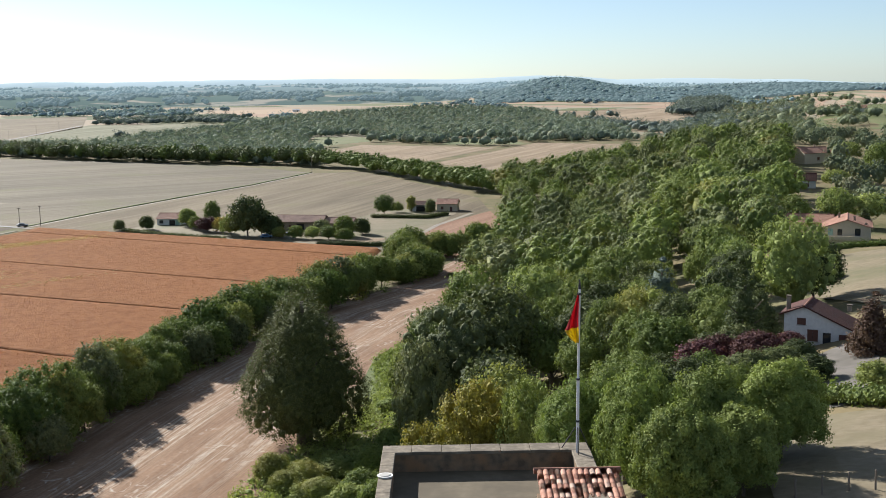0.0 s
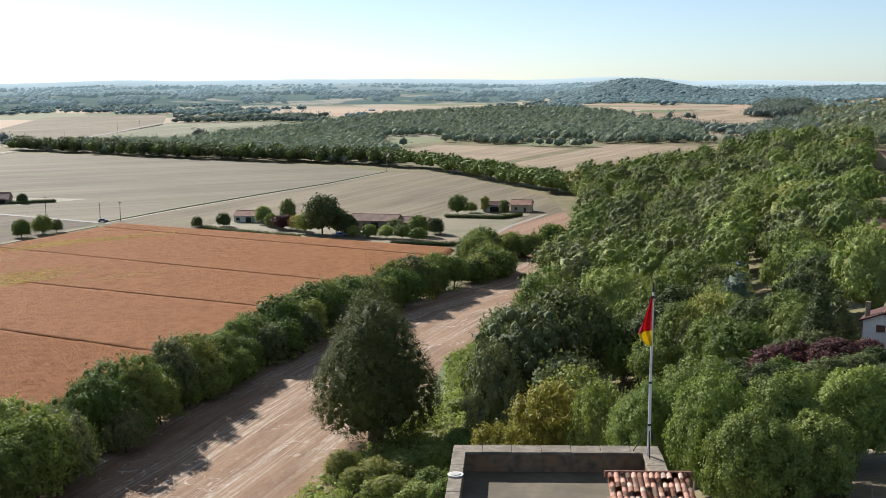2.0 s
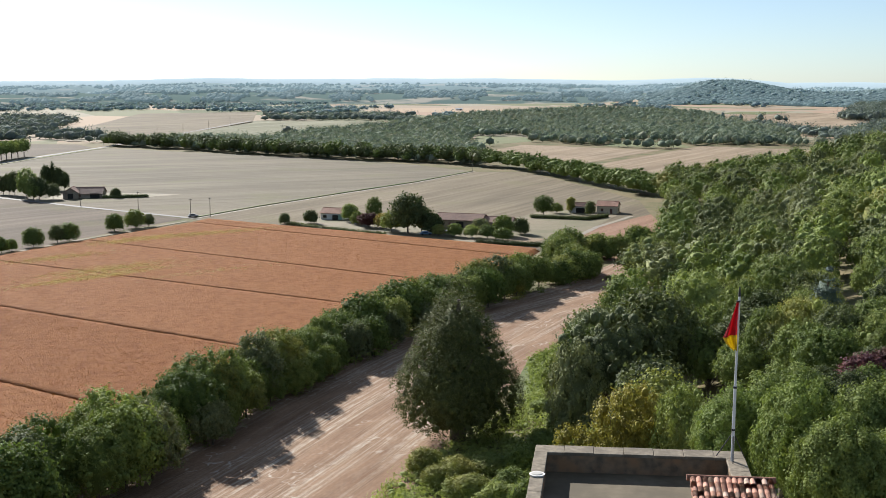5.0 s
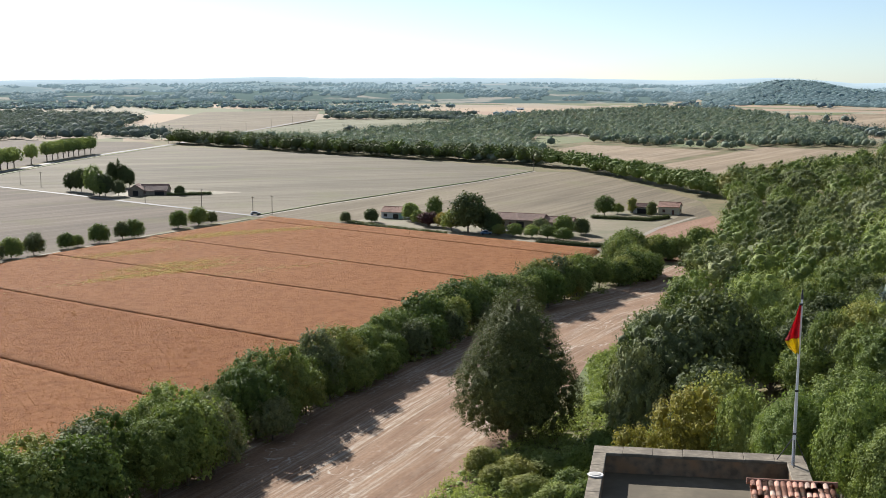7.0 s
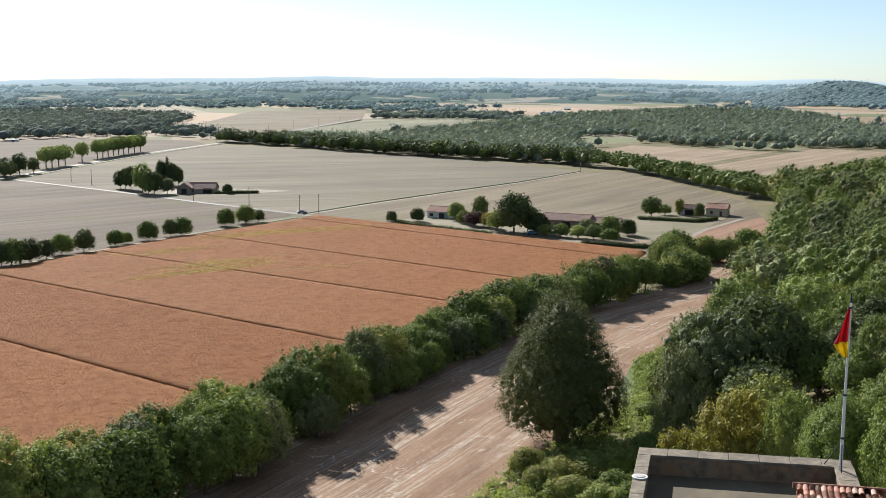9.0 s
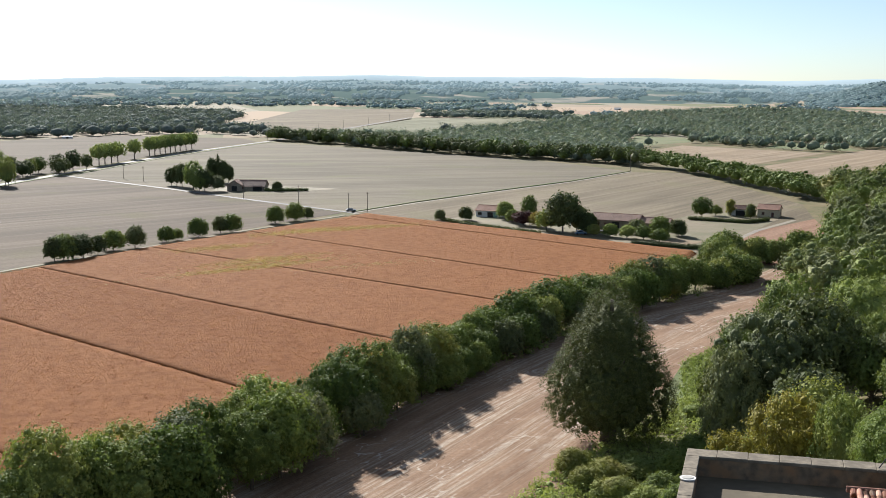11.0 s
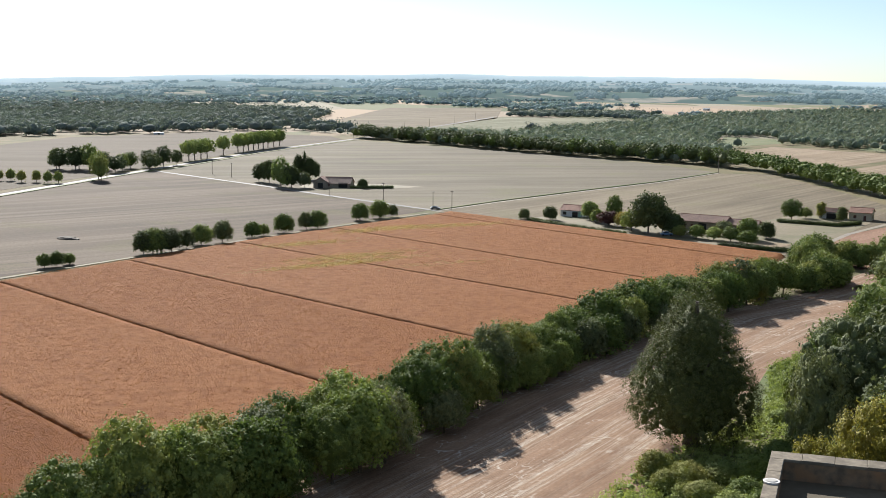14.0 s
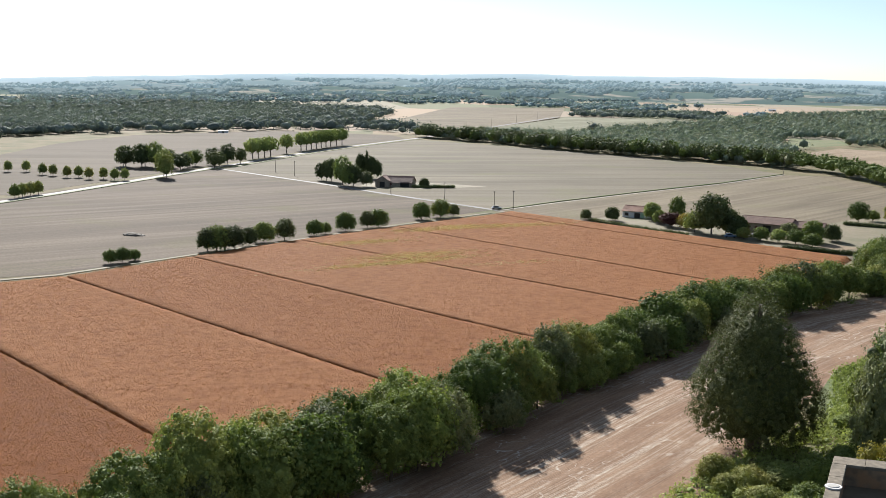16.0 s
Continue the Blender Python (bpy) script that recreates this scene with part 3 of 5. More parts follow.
sheet("drive", [(38, 133), (46, 139), (48, 134), (42, 118), (38, 106), (34, 107), (37, 120)], M_DRIVE, "pale gravel drive before the house", 0.07, "drive", 3)
sheet("lawn", [(-16, 212), (-14, 244), (-4, 262), (4, 250), (-4, 205), (-8, 190)], M_LAWN, "green grass bank beside the strip", 0.14, "grass", 3)
sheet("vineyard", [(262, 850), (335, 1120), (470, 1420), (680, 1400), (640, 850)], M_LAWN, "green vineyard on the ridge", 0.3, "vineyard", 3)
ribbon("ditch_bank", [(-165, 489), (-152, 536), (-128, 606), (-103, 673), (-80, 757)], 2.0, M_LAWN, "dark grassy ditch bank between two fields", 0.45, 0.45, "ditch")
ribbon("verge", [(-348, 330), (-354, 380), (-358, 420), (-362, 460), (-371, 526), (-379, 580), (-385, 634)], 2.5, M_LAWN, "grass verge beside the road", 0.35, 0.35, "verge")
ribbon("verge", [(-381, 634), (-404, 792), (-412, 892), (-417, 1029)], 2.5, M_LAWN, "grass verge beside the road", 0.3, 0.3, "verge")
ribbon("verge", [(-226, 256), (-217, 271), (-206, 318), (-194, 366), (-182, 414), (-164, 474)], 2.2, M_MEADOW, "dry grass verge along the crop", 0.2, 0.2, "verge")

# ---- trees ----
def ball(cuts):
    bm = bmesh.new()
    bmesh.ops.create_icosphere(bm, subdivisions=cuts, radius=1)
    v = np.array([p.co[:] for p in bm.verts])
    t = np.array([[p.index for p in f.verts] for f in bm.faces])
    bm.free()
    return v, t


BALL0, BALL1, BALL2 = ball(1), ball(2), ball(3)


def leaves(rng, blobs, count, size, clump=4, swell=0.35):
    """Small leaf sprays over the outer sides of a set of clumps, those deep inside a neighbour left out."""
    blobs = np.asarray(blobs, float)
    count = int(count)
    area = (blobs[:, 3] * blobs[:, 4] * blobs[:, 5]) ** (2 / 3)
    heart = np.average(blobs[:, :3], axis=0, weights=area)
    twigs = max(6, int(count * 3.2 / clump))
    k = rng.choice(len(blobs), twigs, p=area / area.sum())
    d = rng.normal(size=(twigs, 3))
    d /= np.linalg.norm(d, axis=1)[:, None]
    c = blobs[k, :3] + d * blobs[k, 3:] * np.clip(rng.normal(0.96, 0.14, len(k)), 0.5, 1.4)[:, None]
    out = c - heart
    out /= np.linalg.norm(out, axis=1)[:, None] + 1e-6
    keep = ((d * out).sum(1) > -0.15) & (d[:, 2] > -0.6)
    for i, b in enumerate(blobs):
        keep &= ~((((c - b[:3]) / b[3:]) ** 2).sum(1) < 0.6) | (k == i)
    c, d, out = (np.repeat(a[keep], clump, 0)[:count] for a in (c, d, out))
    n = len(c)
    p = c + rng.normal(size=(n, 3)) * size * 0.8
    nrm = d * (1 - swell) + out * swell + rng.normal(size=(n, 3)) * 0.33 + np.array([0, 0, 0.1])
    nrm /= np.linalg.norm(nrm, axis=1)[:, None]
    t1 = np.cross(nrm, rng.normal(size=(n, 3)))
    t1 /= np.linalg.norm(t1, axis=1)[:, None]
    t2 = np.cross(nrm, t1)
    s = size * rng.uniform(0.6, 1.35, n)[:, None]
    v = np.stack([p - t1 * s * 0.6, p + t2 * s * 0.42 + t1 * s * 0.25, p - t2 * s * 0.42 + t1 * s * 0.3], 1).reshape(-1, 3)
    return v, np.arange(n * 3).reshape(-1, 3)


def cores(rng, blobs, shrink=0.8, fine=1, ragged=0.2):
    """The dense inside of a crown: ragged closed bodies a little smaller than the leaf shell."""
    V, T = (BALL0, BALL1, BALL2)[fine]
    vs, ts = [], []
    for i, b in enumerate(blobs):
        w = 1 + 0.16 * np.sin(V[:, 0] * 5 + i) * np.cos(V[:, 1] * 4 + 2 * i) + rng.uniform(-ragged, ragged, len(V))
        vs.append(np.array(b[:3]) + V * np.array(b[3:]) * shrink * w[:, None])
        ts.append(T + i * len(V))
    return np.concatenate(vs), np.concatenate(ts)


def joined(*pieces):
    vs, ts, o = [], [], 0
    for v, t in pieces:
        vs.append(v)
        ts.append(t + o)
        o += len(v)
    return np.concatenate(vs), np.concatenate(ts)


def crown_blobs(rng, shape):
    """Ellipsoids of a crown for a tree 10 m high."""
    out = []
    if shape in ("round", "bush"):
        lowest, mid, half = (2.4, 5.8, 3.4) if shape == "round" else (0.9, 5.0, 4.4)
        phase = rng.uniform(0, 6.28)
        n = 84
        for i in range(n):
            f = 1 - 1.6 * (i + 0.5) / n
            a = i * 2.4 + rng.uniform(-0.3, 0.3)
            e = math.sqrt(max(0.0, 1 - f * f))
            k = rng.uniform(0.82, 1.1)
            q = rng.uniform(0.5, 0.98)
            z = max(lowest, mid + f * half * k)
            w = 3.9 * (1 + 0.16 * math.sin(2 * a + phase)) * e * k
            out.append((w * math.cos(a), w * math.sin(a), z, q, q, q * rng.uniform(0.85, 1.3)))
        out.append((0, 0, mid - 0.2, 3.2, 3.2, half * 0.82))
    elif shape == "tear":
        for i in range(260):
            f = ((i + 0.5) / 260) ** 0.62
            r = 3.6 * float(np.interp(f, (0, 0.05, 0.19, 0.35, 0.5, 0.65, 0.8, 0.95, 1.0), (0.01, 0.05, 0.26, 0.49, 0.69, 0.87, 1.0, 0.92, 0.7)))
            q = min(0.6, max(0.14, r * rng.uniform(0.16, 0.27)))
            o = max(0.0, r - q * 0.7) * rng.uniform(0.78, 1.10)
            out.append((o * math.cos(i * 2.4), o * math.sin(i * 2.4), 10.1 - 9.0 * f, q, q, q * rng.uniform(0.9, 1.35)))
        out.append((0, 0, 3.1, 3.0, 3.0, 2.5))
        out.append((0, 0, 5.3, 1.7, 1.7, 2.7))
    elif shape == "tall":
        for i in range(10):
            a, r = rng.uniform(0, 6.28), rng.uniform(0.2, 1.3)
            z = 3.2 + 5.4 * i / 9
            q = rng.uniform(1.0, 1.5)
            out.append((r * math.cos(a), r * math.sin(a), z, q, q, q * 1.15))
    elif shape == "cone":
        for i in range(9):
            z = 1.2 + 8.2 * i / 8
            r = 3.0 * (1 - i / 9.3)
            for j in range(5 if r > 1 else 2):
                a = 6.28 * j / 5 + i * 0.7
                o, q = r * 0.6, max(0.35, r * 0.45)
                out.append((o * math.cos(a), o * math.sin(a), z - 0.2 * r, q, q, max(0.3, q * 0.55)))
        out.append((0, 0, 4.2, 1.1, 1.1, 4.3))
    elif shape == "cypress":
        for i in range(7):
            z = 0.9 + 8.2 * i / 6
            q = 1.1 * math.sin(0.55 + 2.3 * i / 6)
            out.append((rng.uniform(-0.15, 0.15), rng.uniform(-0.15, 0.15), z, q, q, 1.2))
    return out


def dome_blobs(rng):
    """A broad crown for a tree seen from afar: a dome set with bulges."""
    out = [(0, 0, 5.0, 3.4, 3.4, 3.7)]
    for i in range(22):
        a, e = i * 2.4 + rng.uniform(-0.4, 0.4), math.asin(min(1.0, (i + 0.5) / 22)) * rng.uniform(0.85, 1.05)
        q, k = rng.uniform(0.7, 1.25), rng.uniform(0.9, 1.06)
        out.append((3.5 * k * math.cos(a) * math.cos(e), 3.5 * k * math.sin(a) * math.cos(e), 4.6 + 4.0 * k * math.sin(e), q, q, q))
    return out


def trunk_mesh(rng, shape):
    bm = bmesh.new()
    foot = {"tall": 0.22, "tear": 0.42, "cypress": 0.2, "bush": 0.2}.get(shape, 0.3)
    top = 8.0 if shape in ("tear", "cone", "cypress") else 6.2
    tube(bm, (0, 0, -1.2), (0, 0, 1.4), foot * 1.25, foot, 8)
    tube(bm, (0, 0, 1.4), (rng.uniform(-0.2, 0.2), rng.uniform(-0.2, 0.2), top), foot, foot * 0.25, 8)
    for i in range(6):
        a = i * 1.05 + rng.uniform(-0.3, 0.3)
        z = rng.uniform(1.5, top * 0.6)
        r = rng.uniform(1.4, 2.6) * (0.6 if shape in ("tall", "cypress") else 1)
        tube(bm, (0, 0, z), (r * math.cos(a), r * math.sin(a), z + rng.uniform(1.0, 2.2)), foot * 0.4, foot * 0.1, 6)
    me = bpy.data.meshes.new("trunk")
    bm.to_mesh(me)
    bm.free()
    me.materials.append(M_BARK)
    return me


PROTO = {}
TREE_WORDS = {
    "green": "green", "mid": "mid green", "dark": "dark green", "cedar": "dark olive green", "lush": "lush green", "olive": "olive grey", "bright": "bright light green",
    "yellow": "yellowing", "red": "copper red", "brown": "rusty brown", "blue": "blue green",
}


SPAN = {"round": 10.2, "bush": 10.8, "tear": 7.8, "tall": 5.2, "cone": 6.4, "cypress": 2.9}
LOOKS = {"round": "leafy round tree", "bush": "bushy tree", "tear": "pointed tree", "tall": "slender tree", "cone": "conifer", "cypress": "slim cypress"}


def plant(shape, leaf, x, y, tall, wide, detail=1, variant=0, group="", place_words="on the slope", z=None, name="tree"):
    """A tree of its own: trunk and crown; tall and wide in metres. detail 0 far to 3 near."""
    key = (shape, leaf, detail, variant, tall > 8)
    z = float(height(x, y)) if z is None else z
    m = Matrix.LocRotScale((x, y, z), Euler((0, 0, (x * 12.9898 + y * 78.233) % 6.283)), (wide / SPAN[shape], wide / SPAN[shape], tall / 10.3))
    low = shape == "bush" and tall < 5
    label = f"{TREE_WORDS[leaf]} {'shrub' if low else LOOKS[shape]} {place_words}"
    if key in PROTO:
        first = PROTO[key]
        root = copy_thing(first, m @ Matrix.Diagonal((*first.scale, 1)).inverted())
    else:
        rng = np.random.default_rng(len(PROTO) + 5)
        blobs = crown_blobs(rng, shape)
        count, size = ((1300, 0.62), (3300, 0.41), (7200, 0.27), (26000, 0.18), (60000, 0.21))[detail]
        size /= ((wide / SPAN[shape]) ** 2 * tall / 10.3) ** (1 / 3)
        v, t = joined(leaves(rng, blobs, count, size, (3, 4, 5, 7, 5)[detail]), cores(rng, blobs[-2:] if shape in ("tear", "cone") else blobs[-1:], 0.8, 2), cores(rng, blobs, 0.3 if shape == "tear" else 0.55, 0))
        crown = fast_mesh("crown", v, t, M_LEAF[leaf])
        root = new(name)
        for nm, me in (("trunk", trunk_mesh(rng, shape)), ("crown", crown)):
            o = new(nm, me)
            o.parent = root
        root.matrix_basis = m
        PROTO[key] = root
    return tagged(root, label, "shrub" if low else "tree", group)



def along(pts, step, rng, jitter=0.3):
    """Places along a line, about step metres apart."""
    out, carry = [], 0.0
    for (x0, y0), (x1, y1) in zip(pts, pts[1:]):
        l = math.hypot(x1 - x0, y1 - y0)
        d = carry
        while d < l:
            f = min(1, max(0, (d + rng.uniform(-jitter, jitter) * step) / l))
            out.append((x0 + (x1 - x0) * f, y0 + (y1 - y0) * f))
            d += step
        carry = d - l
    return out


rng = np.random.default_rng(11)
# the hedge between crop and strip: uneven rows of trees
HEDGE = [(-92, 70), (-79, 110), (-67, 149), (-61.5, 174), (-56.5, 203), (-48, 236), (-31, 292), (-14, 328)]
for row, (off, step, lo, hi) in enumerate(((-1.5, 7.5, 6.5, 11.0), (-6.0, 7.5, 9.0, 13.5), (-10.5, 9.5, 5.5, 9.0))):
    for i, (x, y) in enumerate(along(HEDGE, step, rng)):
        if row == 2 and y < 140:
            continue
        tall = rng.uniform(lo, hi) * float(np.interp(y, (150, 195, 260, 320), (1.22, 0.98, 0.9, 0.98)))
        plant("bush" if row == 0 or i % 3 else "round", ("green", "mid", "green", "lush", "olive", "green", "mid")[int(rng.integers(7))], x + off + float(np.interp(y, (180, 250), (3.0, 0.5))) + rng.uniform(-1.8, 1.8), y + rng.uniform(-2, 2), tall, min(14.0, tall * rng.uniform(0.85, 1.15)), 2 if y < 235 else 1, int(rng.integers(2)), "hedge trees beside the crop", "in the hedge beside the crop")
# trees where the strip ends
for x, y in along([(-12, 335), (-4, 350), (-14, 372), (-10, 392), (4, 384), (12, 392), (20, 372), (26, 392)], 3.8, rng):
    plant("bush", "mid" if int(x) % 2 else "green", x, y, rng.uniform(7, 11), rng.uniform(8, 12), 1, int(rng.integers(2)), "trees at the end of the strip", "at the end of the strip", float(height(x, y)) - 0.9)
# the single trees along the field's far side
for x, y, s in ((-217, 295, 5), (-215, 298, 5.5), (-214.5, 303, 4), (-206, 329, 9), (-204, 331, 9.5), (-202, 333, 9), (-201, 337, 9), (-200.6, 345, 7.5), (-200.8, 355, 8), (-197, 362, 9), (-194, 378, 6.5), (-193, 384, 5), (-190, 394, 8), (-187, 406, 7.5), (-184, 409, 8), (-180, 440, 8), (-176, 450, 8.5), (-173, 456, 6)):
    plant("bush", "green" if int(s * 2) % 3 else "dark", x, y, s * 0.82, s * 0.92, 1, int(abs(x)) % 2, "row of trees beside the crop", "in a row beside the crop")
# the plane trees along the road
for x, y in ((-401, 705), (-402, 714), (-403, 724), (-404, 734), (-411, 769), (-417, 802), (-418, 812), (-419, 822), (-420, 832), (-421, 842), (-422, 852), (-423, 862), (-424, 874), (-425, 886)):
    plant("round", "bright", x - 6, y, 14, 12, 0, 0, "plane trees along the road", "along the road")
# the pointed tree and the big ones below the tower
plant("tear", "cedar", -21.6, 184.5, 28.5, 21.5, 4, 0, place_words="at the foot of the slope")
for k, l, x, y, t, w in (("round", "dark", 18.7, 189.1, 10.5, 8.6), ("round", "dark", 11.0, 199.7, 11.8, 12.5), ("round", "dark", 8.1, 185.8, 19.5, 18.0), ("round", "olive", 1.2, 178.0, 20.1, 17.2), ("bush", "olive", -3.3, 172.0, 16.8, 10.8), ("round", "green", 17.0, 194.3, 14.3, 10.0), ("bush", "yellow", 3.6, 124.9, 13.5, 10.6), ("bush", "yellow", -1.1, 119.0, 11.5, 9.4), ("bush", "mid", 8.2, 119.7, 12.3, 7.5), ("bush", "green", 11.0, 111.5, 10.3, 7.0)):
    plant(k, l, x, y, t, w, 2, int(abs(x * 7)) % 2, "trees below the tower", "on the slope below the tower")
for k, l, x, y, t, w in (("round", "green", 15.0, 101.0, 11.4, 10.5), ("round", "dark", 20.2, 100.5, 9.2, 8.8), ("round", "lush", 11.0, 95.2, 10.9, 9.0), ("bush", "lush", 14.4, 88.0, 10.6, 8.6), ("round", "green", 22.6, 95.0, 7.8, 8.0), ("bush", "green", 19.0, 87.5, 9.2, 8.6), ("bush", "lush", 25.3, 91.0, 8.0, 8.4), ("bush", "green", 15.6, 79.5, 8.0, 7.4), ("bush", "green", 20.4, 82.5, 6.4, 6.4)):
    plant(k, l, x, y, t, w, 3, int(abs(x * 7)) % 2, "leafy trees beside the tower", "beside the tower")
for k, l, x, y, t, w in (("bush", "mid", -24.1, 166.3, 5.7, 6.4), ("bush", "mid", -19.0, 161.9, 5.3, 7.1), ("bush", "mid", -14.7, 165.3, 4.2, 8.2), ("bush", "mid", -10.6, 149.6, 5.9, 6.6), ("bush", "mid", -16.7, 154.1, 4.8, 7.6), ("bush", "mid", -22.0, 161.5, 4.2, 5.3), ("bush", "green", -10.0, 164.7, 5.4, 6.2), ("bush", "green", -7.0, 167.9, 5.9, 7.3), ("bush", "green", -8.2, 177.8, 3.6, 5.9), ("bush", "green", -5.8, 184.9, 4.5, 6.0), ("bush", "bright", -9.0, 199.8, 3.0, 5.4), ("bush", "mid", -4.0, 189.9, 6.0, 6.2), ("bush", "mid", -11.6, 144.5, 5.1, 7.1), ("bush", "bright", -8.3, 139.8, 5.8, 4.6), ("bush", "mid", 4.0, 345.0, 1.6, 7.6), ("bush", "green", 64.2, 205.2, 3.0, 7.1)):
    plant(k, l, x, y, t * 0.75, w * 0.9, 2, int(abs(x * 7)) % 2, "shrubs on the slope", "on the slope below the tower")
GARDEN = (("round", "dark", 22, 182, 12.5, 13), ("round", "mid", 28, 175, 13, 12), ("round", "green", 28, 155, 9.5, 10.5), ("bush", "mid", 35.5, 159, 8.5, 9), ("cone", "dark", 36.5, 149, 12, 7.5), ("round", "dark", 45, 186, 12, 12), ("bush", "dark", 33, 147, 5, 7.5), ("round", "dark", 31, 166, 11, 11), ("bush", "dark", 26, 146, 5, 7), ("round", "dark", 41, 176, 11, 11), ("round", "green", 20, 168, 10, 10), ("bush", "red", 32, 141, 5.2, 6.5), ("bush", "dark", 38, 131, 3.2, 5), ("bush", "dark", 35, 127, 3.8, 6), ("bush", "dark", 31.5, 125, 4.5, 6.5), ("bush", "green", 28.5, 131, 5.0, 7), ("bush", "dark", 37, 121.5, 2.8, 4.5), ("bush", "dark", 31, 118, 3.6, 5.5), ("bush", "green", 28, 113, 3.5, 6), ("round", "dark", 26, 198, 13, 13), ("round", "bright", 13, 214, 10, 12))
for k, l, x, y, t, w in (("round", "bright", 18.1, 231.3, 16.1, 15.1), ("round", "mid", 22.8, 170.5, 13.7, 9.1), ("round", "green", 25.9, 163.0, 11.2, 9.8), ("round", "mid", 23.9, 203.6, 15.9, 10.9), ("round", "mid", 33.4, 237.7, 14.7, 15.6), ("cone", "blue", 34.0, 192.0, 15.2, 12.7), ("round", "mid", 37.1, 167.9, 9.7, 10.1), ("cone", "dark", 41.5, 160.7, 8.6, 7.8), ("bush", "bright", 50.0, 176.0, 15.0, 13.5), ("bush", "dark", 55.5, 184.1, 10.8, 11.6)):
    plant(k, l, x, y, t, w, 2, int(abs(x * 7)) % 2, "trees of the garden wood", "in the garden wood")
for k, l, x, y, t, w in GARDEN:
    plant(k, l, x, y, t, w, 2, int(abs(x * 7)) % 2, "trees of the garden wood", "in the garden wood")
for k, l, x, y, t, w in (("bush", "red", 29.5, 139, 5.6, 7.5), ("bush", "red", 35.0, 135.6, 4.8, 7.5), ("bush", "red", 39.0, 137.5, 3.4, 4.6), ("bush", "dark", 35.4, 145.8, 5.2, 6.8), ("cone", "brown", 45.4, 129.3, 7.0, 5.6), ("bush", "mid", 39.4, 111.2, 2.7, 4.3)):
    plant(k, l, x, y, t, w, 2, int(abs(x * 7)) % 2, "garden shrubs", "in the garden")
for k, l, x, y, t, w in (("round", "bright", 100.1, 314.5, 10.3, 10.0), ("round", "bright", 107.8, 311.9, 9.0, 11.4), ("cypress", "dark", 98.6, 288.6, 7.1, 3.3), ("round", "mid", 89.5, 317.6, 8.8, 12.8), ("round", "dark", 85.0, 334.4, 11.3, 17.9), ("round", "mid", 79.6, 351.1, 15.3, 18.6), ("round", "mid", 65.5, 343.8, 17.2, 18.1), ("round", "mid", 173.7, 532.4, 9.4, 14.5), ("cone", "dark", 169.5, 491.6, 7.7, 18.0), ("round", "green", 166.7, 471.4, 13.6, 12.9), ("round", "mid", 136.3, 428.9, 6.7, 9.7), ("round", "bright", 127.1, 462.9, 6.5, 12.4), ("round", "dark", 121.3, 546.7, 10.3, 16.9), ("round", "dark", 92.5, 552.3, 15.6, 9.7), ("cone", "dark", 63.6, 687.1, 10.1, 7.4), ("round", "dark", 46.0, 638.3, 11.2, 16.6)):
    plant(k, l, x, y, t, w, 1, int(abs(x * 7)) % 2, "trees round the houses", "among the houses")
# the wood on the slope: the nearer trees one by one, those behind as one body
rng = np.random.default_rng(21)


def open_ground(x, y):
    """Where no wood stands: gardens, houses and meadows."""
    for x0, x1, y0, y1 in ((34, 70, 118, 178), (55, 110, 165, 240), (74, 104, 240, 292), (118, 136, 424, 446), (150, 172, 520, 548), (10, 24, 140, 176)):
        if x0 < x < x1 and y0 < y < y1:
            return True
    return False


behind = []
for y in np.arange(146, 655, 13.0):
    f = float(np.interp(y, FOOT_Y, FOOT_X))
    far = np.interp(y, (146, 196, 230, 290, 450, 655), (34, 50, 62, 80, 125, 185))
    first = f + (36 if y < 196 else 14 if y < 215 else 12 if y < 335 else 2)
    for x in np.arange(first, far, 13.0):
        px, py = x + rng.uniform(-4, 4), y + rng.uniform(-4, 4)
        if open_ground(px, py):
            continue
        if py < 250:
            t = rng.uniform(9.5, 15) * (0.85 if py < 240 else 1.0)
            leaf = ("green", "mid", "mid", "dark", "green", "mid", "olive", "bright")[int(rng.integers(8))]
            plant("round" if rng.random() < 0.85 else "bush", leaf, px, py, t, min(13.0, t * rng.uniform(0.75, 1.0)), 1, int(rng.integers(2)), "trees of the wood", "in the wood on the slope")
        else:
            behind.append((px, py))


def far_wood(name, pts, tall, label, leaf="far", sprays=22, size=1.5, wide=0.42, rich=False):
    """Many distant trees as one body: a lumpy crown and some leaf sprays each; rich: a crown of many lumps."""
    rng = np.random.default_rng(len(name) + len(pts))
    shapes = [np.array(dome_blobs(rng)) for _ in range(7)] if rich else None
    vs = []
    for n, (x, y) in enumerate(pts):
        h = tall * (rng.uniform(0.65, 1.3) if rich else rng.uniform(0.72, 1.2))
        r = h * wide * rng.uniform(0.75, 1.25)
        z = float(height(x, y))
        if rich:
            b = shapes[n % 7] * np.array([r / 4.9, r / 4.9, h / 10, r / 4.9, r / 4.9, h / 10])
            blobs = [tuple(q + np.array([x, y, z, 0, 0, 0])) for q in b]
            vs.append(cores(rng, blobs[:1], 0.66, 1, 0.25))
            vs.append(joined(*[(BALL0[0] * np.array(b[3:]) * 0.55 + np.array(b[:3]), BALL0[1]) for b in blobs[1:]]))
        else:
            blobs = [(x, y, z + h * 0.45, r * 1.2, r * 1.2, h * 0.5)]
            vs.append(cores(rng, blobs, 0.62 if sprays else 0.95, 0, 0.3 if sprays else 0.1))
        if sprays:
            vs.append(leaves(rng, blobs, sprays, size, 4 if rich else 3, 0.72))
    v, t = joined(*vs)
    return tagged(new(name, fast_mesh(name, v, t, M_LEAF[leaf])), label, "wood", kind="stuff")


